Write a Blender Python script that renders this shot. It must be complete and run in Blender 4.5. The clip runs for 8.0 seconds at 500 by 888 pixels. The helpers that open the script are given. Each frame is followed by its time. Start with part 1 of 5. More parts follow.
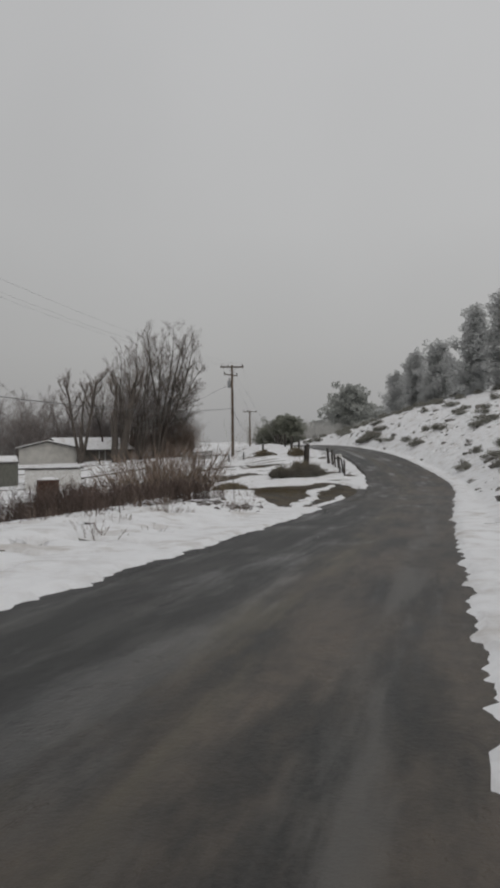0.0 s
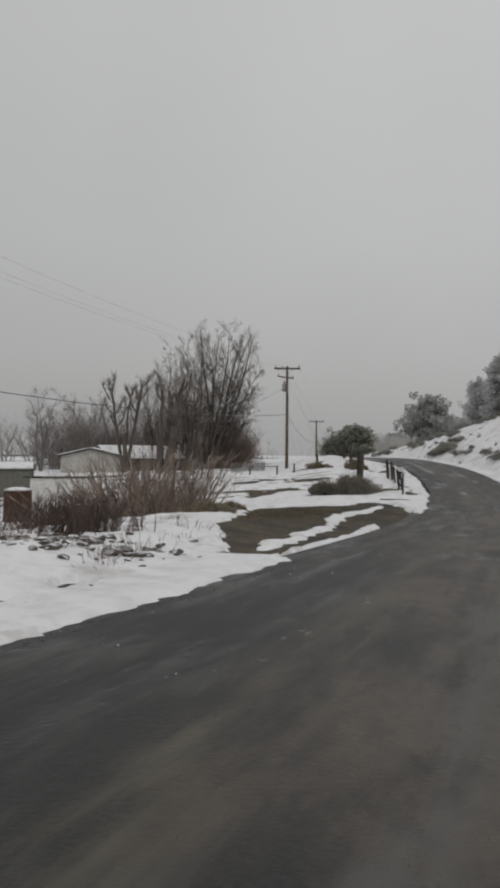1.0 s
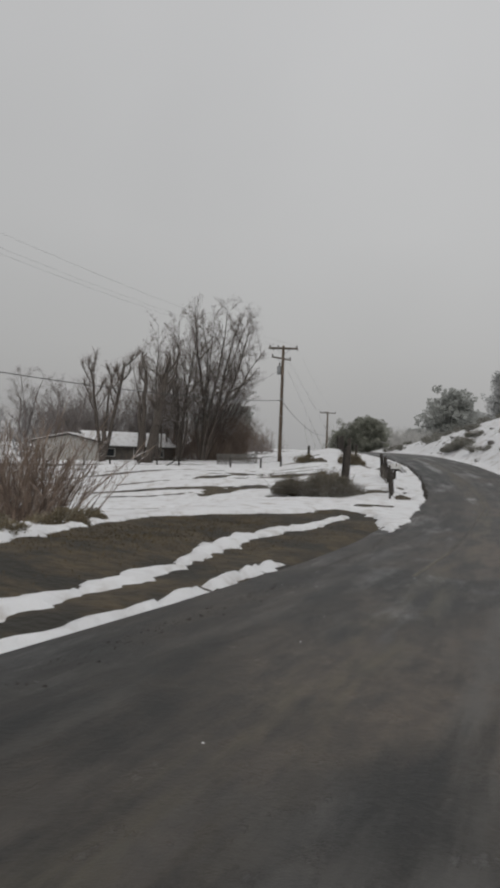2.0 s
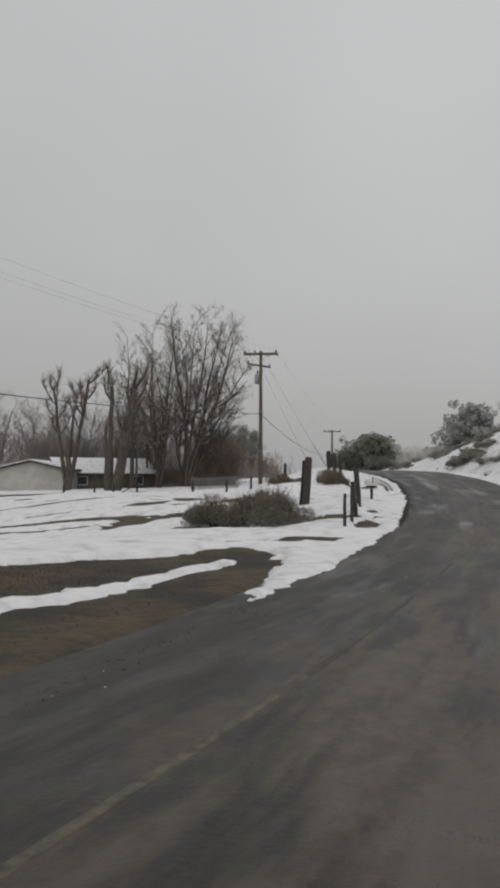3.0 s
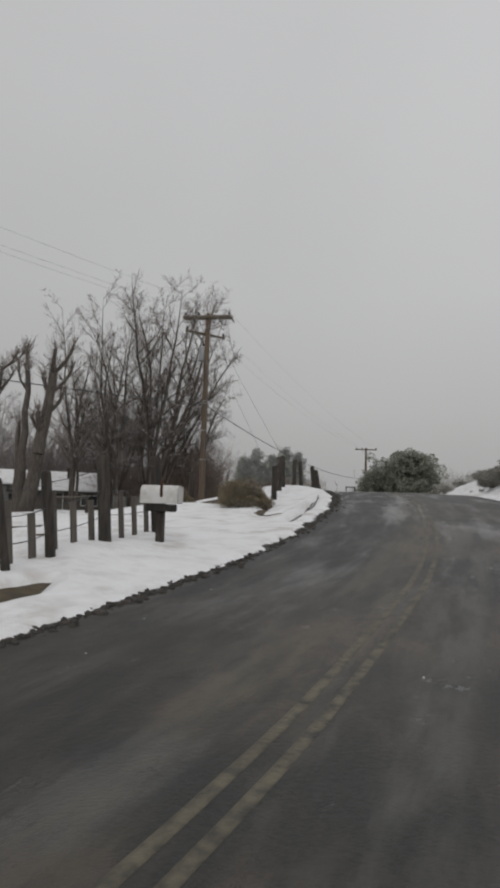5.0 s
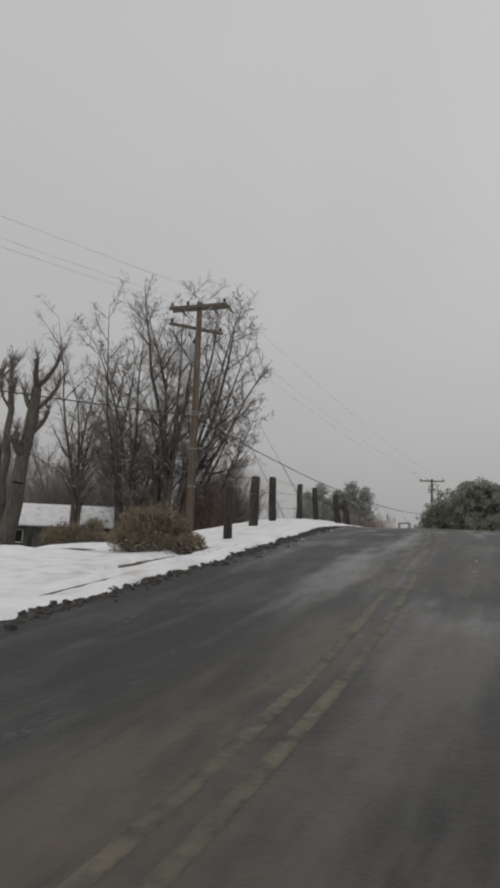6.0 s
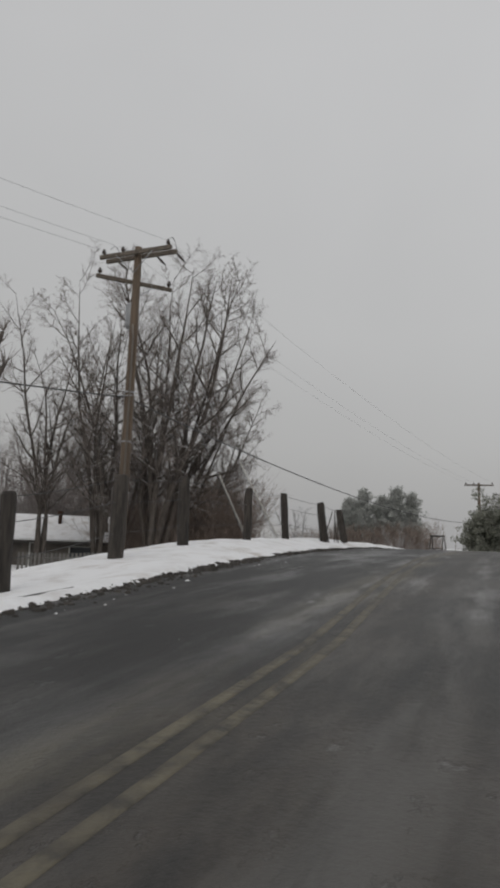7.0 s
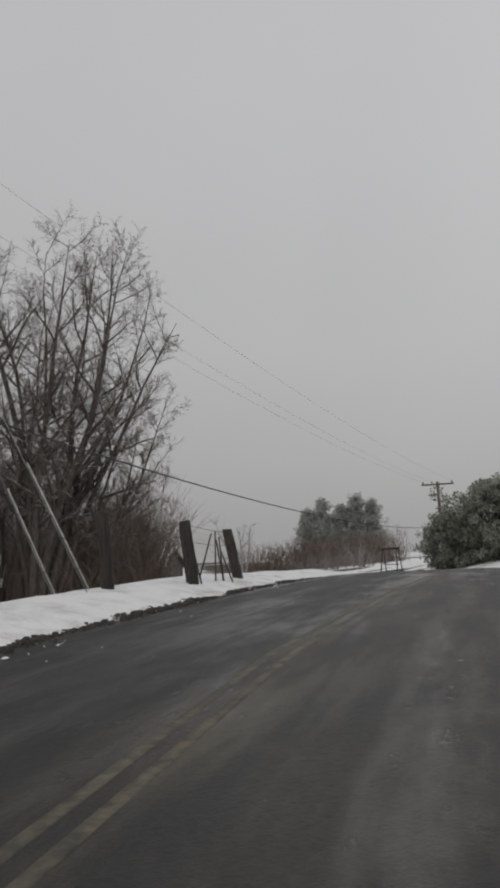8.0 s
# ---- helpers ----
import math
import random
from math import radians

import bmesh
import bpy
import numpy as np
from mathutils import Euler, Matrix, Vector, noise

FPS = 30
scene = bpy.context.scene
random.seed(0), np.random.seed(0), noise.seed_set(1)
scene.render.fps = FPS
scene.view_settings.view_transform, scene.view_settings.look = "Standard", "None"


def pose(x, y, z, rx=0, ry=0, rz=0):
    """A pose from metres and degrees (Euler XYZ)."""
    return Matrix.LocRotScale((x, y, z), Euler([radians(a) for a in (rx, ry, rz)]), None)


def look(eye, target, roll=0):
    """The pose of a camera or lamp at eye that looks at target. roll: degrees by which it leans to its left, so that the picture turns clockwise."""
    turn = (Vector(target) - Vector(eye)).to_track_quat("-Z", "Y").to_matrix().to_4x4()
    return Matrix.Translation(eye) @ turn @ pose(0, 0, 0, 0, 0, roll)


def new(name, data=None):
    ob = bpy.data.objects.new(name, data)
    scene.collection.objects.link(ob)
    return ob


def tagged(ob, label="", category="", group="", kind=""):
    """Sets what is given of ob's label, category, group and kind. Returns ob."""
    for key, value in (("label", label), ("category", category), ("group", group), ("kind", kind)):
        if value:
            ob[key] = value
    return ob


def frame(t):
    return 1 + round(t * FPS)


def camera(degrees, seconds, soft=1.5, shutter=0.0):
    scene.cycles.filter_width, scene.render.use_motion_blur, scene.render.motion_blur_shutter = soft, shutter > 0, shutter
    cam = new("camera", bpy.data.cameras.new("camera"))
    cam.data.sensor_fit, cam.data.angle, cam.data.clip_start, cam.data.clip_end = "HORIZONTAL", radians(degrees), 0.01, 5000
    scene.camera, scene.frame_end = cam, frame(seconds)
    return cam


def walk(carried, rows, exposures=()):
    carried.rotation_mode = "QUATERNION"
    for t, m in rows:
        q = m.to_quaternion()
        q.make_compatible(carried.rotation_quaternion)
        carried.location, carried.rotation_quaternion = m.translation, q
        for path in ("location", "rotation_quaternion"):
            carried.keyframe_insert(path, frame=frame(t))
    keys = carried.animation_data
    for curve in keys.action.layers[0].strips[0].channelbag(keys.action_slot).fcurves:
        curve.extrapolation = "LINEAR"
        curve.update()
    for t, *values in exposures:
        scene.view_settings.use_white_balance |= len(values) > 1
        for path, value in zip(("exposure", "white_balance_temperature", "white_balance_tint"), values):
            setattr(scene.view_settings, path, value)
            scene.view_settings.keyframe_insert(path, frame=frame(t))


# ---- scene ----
# A snow-dusted country road that bends left to a crest, between a field with old fences and a sage-covered slope.
cam = camera(41.0, 8.0, soft=3.6)
PATH = [
    (0, (0.000, -0.000, 1.952), (-2.822, 9.594, 1.913), -0.60),
    (0.5, (-0.021, 4.001, 1.777), (-3.570, 13.349, 1.925), -0.57),
    (1, (-0.000, 8.203, 1.631), (-3.940, 17.392, 1.793), 0.44),
    (2.5, (-0.103, 20.803, 1.320), (-4.484, 29.792, 1.375), 2.08),
    (3, (-0.168, 25.142, 1.077), (-4.772, 34.007, 1.529), 0.27),
    (3.5, (-0.450, 29.764, 0.921), (-4.863, 38.731, 1.259), 2.39),
    (4, (-0.713, 34.393, 0.794), (-5.708, 43.045, 1.239), 2.27),
    (4.5, (-1.111, 38.777, 0.729), (-6.298, 47.307, 1.287), 2.27),
    (6, (-3.619, 51.257, 0.879), (-10.046, 58.794, 2.253), 2.10),
    (6.5, (-4.844, 55.096, 1.185), (-11.509, 62.450, 2.403), 3.26),
    (7, (-6.046, 58.633, 1.493), (-13.040, 65.634, 2.930), 2.12),
    (7.5, (-7.553, 62.245, 1.733), (-14.437, 69.326, 3.302), -0.98),
    (8, (-9.255, 65.662, 1.952), (-15.804, 73.027, 3.644), -2.48),
]
walk(cam, [(t, look(eye, target, roll)) for t, eye, target, roll in PATH],
     exposures=[(0, -0.06, 6500, 10), (1, 0.0, 6500, 10), (3.1, 0.06, 6500, 10), (3.5, 0.06, 6330, 11), (4, 0.07, 6330, 11), (4.4, 0.08, 6500, 10), (7.5, 0.07, 6500, 10), (8, 0.0, 6500, 10)])

# ---- sky and sun: a low, even snow overcast ----
world = bpy.data.worlds.new("overcast")
scene.world = world
world.use_nodes = True
wn, wl = world.node_tree.nodes, world.node_tree.links
for n in list(wn):
    wn.remove(n)
sky = wn.new("ShaderNodeTexSky")
sky.sky_type, sky.sun_disc = "NISHITA", False
sky.sun_elevation, sky.sun_rotation = radians(38), radians(150)
sky.air_density, sky.dust_density = 2.0, 6.0
tc = wn.new("ShaderNodeTexCoord")
sep = wn.new("ShaderNodeSeparateXYZ")
wl.new(tc.outputs["Generated"], sep.inputs[0])
ramp = wn.new("ShaderNodeValToRGB")
wl.new(sep.outputs["Z"], ramp.inputs[0])
ramp.color_ramp.elements[0].position, ramp.color_ramp.elements[0].color = 0.0, (0.367, 0.367, 0.367, 1)
ramp.color_ramp.elements[1].position, ramp.color_ramp.elements[1].color = 0.62, (0.548, 0.549, 0.552, 1)
e = ramp.color_ramp.elements.new(0.14)
e.color = (0.447, 0.447, 0.447, 1)
e = ramp.color_ramp.elements.new(0.30)
e.color = (0.507, 0.507, 0.507, 1)
cloud = wn.new("ShaderNodeTexNoise")
cloud.inputs["Scale"].default_value, cloud.inputs["Detail"].default_value = 2.2, 4
wl.new(tc.outputs["Generated"], cloud.inputs["Vector"])
cr = wn.new("ShaderNodeMapRange")
cr.inputs["To Min"].default_value, cr.inputs["To Max"].default_value = 0.93, 1.07
wl.new(cloud.outputs["Fac"], cr.inputs["Value"])
mul = wn.new("ShaderNodeMix")
mul.data_type, mul.blend_type = "RGBA", "MULTIPLY"
mul.inputs["Factor"].default_value = 1
wl.new(ramp.outputs["Color"], mul.inputs["A"])
side = wn.new("ShaderNodeMapRange")
side.inputs["From Min"].default_value, side.inputs["From Max"].default_value = -1.0, 1.0
side.inputs["To Min"].default_value, side.inputs["To Max"].default_value = 0.88, 1.20
wl.new(sep.outputs["X"], side.inputs["Value"])
both = wn.new("ShaderNodeMath")
both.operation = "MULTIPLY"
wl.new(cr.outputs["Result"], both.inputs[0])
wl.new(side.outputs["Result"], both.inputs[1])
wl.new(both.outputs[0], mul.inputs["B"])
bg_cloud = wn.new("ShaderNodeBackground")
wl.new(mul.outputs["Result"], bg_cloud.inputs["Color"])
bg_sky = wn.new("ShaderNodeBackground")
bg_sky.inputs["Strength"].default_value = 0.05
wl.new(sky.outputs["Color"], bg_sky.inputs["Color"])
mixw = wn.new("ShaderNodeMixShader")
mixw.inputs["Fac"].default_value = 0.93
wl.new(bg_sky.outputs[0], mixw.inputs[1])
wl.new(bg_cloud.outputs[0], mixw.inputs[2])
wout = wn.new("ShaderNodeOutputWorld")
wl.new(mixw.outputs[0], wout.inputs["Surface"])

sun_data = bpy.data.lights.new("sun", "SUN")
sun_data.energy, sun_data.angle, sun_data.color = 0.5, radians(40), (1.0, 0.98, 0.95)
sun = new("sun", sun_data)
sun.matrix_world = look((20, -30, 40), (0, 0, 0))


# ---- materials ----
def mat(name, base, rough=0.8, metal=0.0, second=None, scale=4.0, detail=6.0, lo=0.35, hi=0.65,
        third=None, scale3=0.7, lo3=0.5, hi3=0.7, bump=0.0, bscale=30.0, vary=0.0, stretch=(1, 1, 1), rough2=None, up=None,
        island=0.0, thin=0.0):
    """A rough surface: a base colour, a second one by fine noise, a third by broad noise, relief, and a frosting on faces that look up."""
    m = bpy.data.materials.new(name)
    m.use_nodes = True
    nt = m.node_tree
    N, L = nt.nodes, nt.links
    b = N["Principled BSDF"]
    b.inputs["Roughness"].default_value, b.inputs["Metallic"].default_value = rough, metal
    t = N.new("ShaderNodeTexCoord")
    mp = N.new("ShaderNodeMapping")
    mp.inputs["Scale"].default_value = stretch
    L.new(t.outputs["Object"], mp.inputs["Vector"])

    def noise_fac(sc, det, a, z):
        n = N.new("ShaderNodeTexNoise")
        n.inputs["Scale"].default_value, n.inputs["Detail"].default_value, n.inputs["Roughness"].default_value = sc, det, 0.6
        L.new(mp.outputs["Vector"], n.inputs["Vector"])
        r = N.new("ShaderNodeMapRange")
        r.interpolation_type = "SMOOTHSTEP"
        r.inputs["From Min"].default_value, r.inputs["From Max"].default_value = a, z
        L.new(n.outputs["Fac"], r.inputs["Value"])
        return r.outputs["Result"]

    def blend(fac, a, c, kind="MIX"):
        x = N.new("ShaderNodeMix")
        x.data_type, x.blend_type = "RGBA", kind
        if not isinstance(fac, float):
            L.new(fac, x.inputs["Factor"])
        else:
            x.inputs["Factor"].default_value = fac
        for socket, v in (("A", a), ("B", c)):
            if isinstance(v, tuple):
                x.inputs[socket].default_value = (*v, 1)
            else:
                L.new(v, x.inputs[socket])
        return x.outputs["Result"]

    col = base
    f2 = None
    if second:
        f2 = noise_fac(scale, detail, lo, hi)
        col = blend(f2, col, second)
    if third:
        col = blend(noise_fac(scale3, 5, lo3, hi3), col, third)
    if vary or island:
        src = N.new("ShaderNodeObjectInfo") if vary else N.new("ShaderNodeNewGeometry")
        r = N.new("ShaderNodeMapRange")
        amount = vary or island
        r.inputs["To Min"].default_value, r.inputs["To Max"].default_value = 1 - amount, 1 + amount
        L.new(src.outputs["Random" if vary else "Random Per Island"], r.inputs["Value"])
        col = blend(1.0, col if not isinstance(col, tuple) else blend(0.0, col, col), r.outputs["Result"], "MULTIPLY")
    if up:
        g = N.new("ShaderNodeNewGeometry")
        s = N.new("ShaderNodeSeparateXYZ")
        L.new(g.outputs["Normal"], s.inputs[0])
        r = N.new("ShaderNodeMapRange")
        r.inputs["From Min"].default_value, r.inputs["From Max"].default_value = up[1], up[2]
        L.new(s.outputs["Z"], r.inputs["Value"])
        mm = N.new("ShaderNodeMath")
        mm.operation = "MULTIPLY"
        L.new(r.outputs["Result"], mm.inputs[0])
        L.new(noise_fac(up[3], 4, 0.35, 0.6), mm.inputs[1])
        col = blend(mm.outputs[0], col, up[0])
    if isinstance(col, tuple):
        b.inputs["Base Color"].default_value = (*col, 1)
    else:
        L.new(col, b.inputs["Base Color"])
    if rough2 is not None and f2 is not None:
        r = N.new("ShaderNodeMapRange")
        r.inputs["To Min"].default_value, r.inputs["To Max"].default_value = rough, rough2
        L.new(f2, r.inputs["Value"])
        L.new(r.outputs["Result"], b.inputs["Roughness"])
    if bump:
        n = N.new("ShaderNodeTexNoise")
        n.inputs["Scale"].default_value, n.inputs["Detail"].default_value = bscale, 8
        L.new(mp.outputs["Vector"], n.inputs["Vector"])
        bp = N.new("ShaderNodeBump")
        bp.inputs["Strength"].default_value, bp.inputs["Distance"].default_value = 1.0, bump
        L.new(n.outputs["Fac"], bp.inputs["Height"])
        L.new(bp.outputs["Normal"], b.inputs["Normal"])
    if thin:
        tr = N.new("ShaderNodeBsdfTranslucent")
        mx = N.new("ShaderNodeMixShader")
        mx.inputs["Fac"].default_value = thin
        if isinstance(col, tuple):
            tr.inputs["Color"].default_value = (*col, 1)
        else:
            L.new(col, tr.inputs["Color"])
        L.new(b.outputs[0], mx.inputs[1])
        L.new(tr.outputs[0], mx.inputs[2])
        L.new(mx.outputs[0], N["Material Output"].inputs["Surface"])
    return m


SNOW_C = (0.82, 0.83, 0.85)
M_EARTH = mat("damp_earth", (0.045, 0.035, 0.022), 0.85, second=(0.088, 0.066, 0.037), scale=3.4, third=(0.027, 0.024, 0.018), scale3=0.8, lo3=0.44, hi3=0.62,
              bump=0.05, bscale=9)
M_SNOW = mat("old_snow", (0.78, 0.785, 0.80), 0.8, second=(0.66, 0.655, 0.66), scale=2.2, lo=0.42, hi=0.72, third=(0.50, 0.47, 0.44), scale3=1.1, lo3=0.52, hi3=0.78,
             bump=0.05, bscale=6)
M_WOOD = mat("weathered_wood", (0.030, 0.026, 0.023), 0.9, second=(0.062, 0.053, 0.045), scale=5, stretch=(5, 5, 0.6), third=(0.018, 0.016, 0.014),
             scale3=1.5, bump=0.012, bscale=25, vary=0.25)
M_GREYWOOD = mat("grey_board", (0.13, 0.115, 0.10), 0.9, second=(0.10, 0.088, 0.076), scale=6, stretch=(6, 6, 0.5), bump=0.008, bscale=25, vary=0.3)
M_POLE = mat("pole_wood", (0.140, 0.102, 0.070), 0.85, second=(0.088, 0.066, 0.049), scale=4, stretch=(6, 6, 0.25), third=(0.20, 0.148, 0.098), scale3=0.8,
             bump=0.008, bscale=20)
M_ARM = mat("crossarm_wood", (0.15, 0.125, 0.10), 0.85, second=(0.09, 0.075, 0.06), scale=8, bump=0.006, bscale=30)
M_STEEL = mat("galvanised_steel", (0.33, 0.34, 0.35), 0.5, 0.8, second=(0.25, 0.25, 0.26), scale=12)
M_WIRE = mat("dark_wire", (0.07, 0.07, 0.072), 0.6, 0.3)
M_RUST = mat("rusted_steel", (0.085, 0.042, 0.026), 0.85, 0.2, second=(0.05, 0.03, 0.022), scale=7, bump=0.006, bscale=40)
M_PIPE = mat("dark_pipe", (0.03, 0.03, 0.03), 0.7, 0.4, second=(0.05, 0.045, 0.04), scale=8)
M_CERAMIC = mat("brown_ceramic", (0.05, 0.035, 0.03), 0.25)
M_TANK = mat("grey_tank_paint", (0.30, 0.31, 0.32), 0.45, 0.2, second=(0.24, 0.25, 0.26), scale=5)
M_GUARD = mat("pale_plastic", (0.42, 0.41, 0.37), 0.6, second=(0.30, 0.29, 0.26), scale=9)
M_MAILBOX = mat("white_enamel", (0.66, 0.66, 0.65), 0.45, second=(0.52, 0.51, 0.49), scale=6)
M_BARK = mat("cottonwood_bark", (0.125, 0.108, 0.094), 0.95, second=(0.075, 0.064, 0.056), scale=3, stretch=(3, 3, 0.7), bump=0.03, bscale=9,
             up=((0.7, 0.71, 0.73), 0.35, 0.9, 2.5))
M_TWIG = mat("bare_twigs", (0.150, 0.127, 0.113), 0.95, second=(0.205, 0.177, 0.160), scale=0.8, up=((0.6, 0.61, 0.63), 0.5, 0.95, 1.5))
M_WILLOW = mat("willow_stems", (0.29, 0.225, 0.180), 0.9, second=(0.15, 0.112, 0.088), scale=1.8, up=((0.75, 0.76, 0.78), 0.35, 0.8, 3.0), island=0.3)
M_BRUSH = mat("brown_brush", (0.21, 0.165, 0.138), 0.95, second=(0.155, 0.122, 0.102), scale=1.2, island=0.25)
M_DARKBRUSH = mat("dark_brush", (0.120, 0.086, 0.072), 0.95, second=(0.075, 0.058, 0.050), scale=1.2, island=0.3)
M_SAGE = mat("sage_foliage", (0.150, 0.138, 0.116), 0.95, second=(0.215, 0.200, 0.166), scale=2.2, up=((0.72, 0.73, 0.75), 0.55, 0.95, 1.6), island=0.3, thin=0.35)
# Paler sage for the slope: snow on top, haze put into the base.
M_SLOPESAGE = mat("haze_pale_sage", (0.27, 0.265, 0.235), 0.95, second=(0.34, 0.335, 0.30), scale=2.2, up=((0.72, 0.73, 0.75), 0.5, 0.95, 1.6), island=0.3, thin=0.35)
M_FLUFF = mat("dry_flower_stems", (0.30, 0.27, 0.205), 0.95, second=(0.20, 0.175, 0.13), scale=2.0, island=0.3)
M_RABBIT = mat("rabbitbrush", (0.230, 0.190, 0.125), 0.95, second=(0.150, 0.125, 0.082), scale=1.8, up=((0.72, 0.73, 0.75), 0.6, 0.97, 1.6), island=0.3)
M_SAGESTEM = mat("sage_stems", (0.07, 0.058, 0.045), 0.95, second=(0.11, 0.09, 0.07), scale=3)
# Juniper green lifted above its real tone to take in some haze.
M_JUNIPER = mat("juniper_foliage", (0.245, 0.252, 0.208), 0.95, second=(0.31, 0.318, 0.27), scale=0.9, island=0.3, thin=0.35)
# Haze over distant evergreens is put into a pale base and strong translucency.
M_HAZEPINE = mat("haze_pale_pine", (0.57, 0.575, 0.57), 0.95, second=(0.62, 0.625, 0.62), scale=0.4, island=0.04, thin=0.8)
M_FARGREEN = mat("haze_pale_evergreen", (0.43, 0.44, 0.42), 0.95, second=(0.49, 0.50, 0.48), scale=0.3, island=0.06, thin=0.5)
# Twigs and limbs of far trees: grey lifted to stand for haze.
M_HAZETWIG = mat("haze_pale_twigs", (0.24, 0.235, 0.235), 0.95, second=(0.30, 0.295, 0.295), scale=0.3)
# Brush seen far off: haze is mixed into its brown.
M_HAZEBRUSH = mat("haze_pale_brush", (0.17, 0.15, 0.142), 0.95, second=(0.23, 0.208, 0.198), scale=0.3, island=0.2)
# Palest brush; the snowfall haze is carried by its base colour.
M_MISTBRUSH = mat("mist_toned_brush", (0.46, 0.455, 0.44), 0.95, second=(0.52, 0.515, 0.50), scale=0.3, island=0.1)
# Hill tone set close to the sky, so the colour includes the haze.
M_MIST = mat("mist_toned_hillside", (0.46, 0.455, 0.45), 1.0, second=(0.42, 0.415, 0.41), scale=0.02, third=(0.49, 0.485, 0.48), scale3=0.008)
M_ROCK = mat("dark_rock", (0.13, 0.12, 0.11), 0.9, second=(0.20, 0.185, 0.17), scale=3, bump=0.03, bscale=8, up=(SNOW_C, 0.55, 0.85, 1.5), vary=0.25)
M_CLOD = mat("dark_wet_clods", (0.026, 0.023, 0.020), 0.75, second=(0.052, 0.045, 0.038), scale=9, island=0.3)
M_RUBBLE = mat("wet_rubble", (0.062, 0.050, 0.042), 0.8, second=(0.10, 0.082, 0.068), scale=5, bump=0.03, bscale=10, up=(SNOW_C, 0.7, 0.9, 2.5), vary=0.3)
M_WALL_PALE = mat("pale_siding", (0.46, 0.45, 0.42), 0.8, second=(0.38, 0.37, 0.35), scale=1.4)
M_WALL_DARK = mat("brown_siding", (0.13, 0.115, 0.10), 0.8, second=(0.09, 0.082, 0.075), scale=1.6)
M_SHED = mat("shed_boards", (0.15, 0.15, 0.13), 0.85, second=(0.11, 0.11, 0.095), scale=4, stretch=(4, 4, 0.6), bump=0.01, bscale=20)
M_ROOFEDGE = mat("dark_roofing", (0.055, 0.052, 0.050), 0.85, second=(0.085, 0.08, 0.075), scale=3)
M_GLASS = mat("window_glass", (0.03, 0.035, 0.04), 0.08)
M_TRIM = mat("white_trim", (0.60, 0.60, 0.58), 0.6, second=(0.50, 0.50, 0.48), scale=4)
M_PICKET = mat("pale_pickets", (0.17, 0.165, 0.155), 0.8, second=(0.125, 0.12, 0.112), scale=5, vary=0.2)
M_GRASS = mat("dead_grass", (0.135, 0.102, 0.056), 0.95, second=(0.08, 0.064, 0.037), scale=1.0, island=0.3)


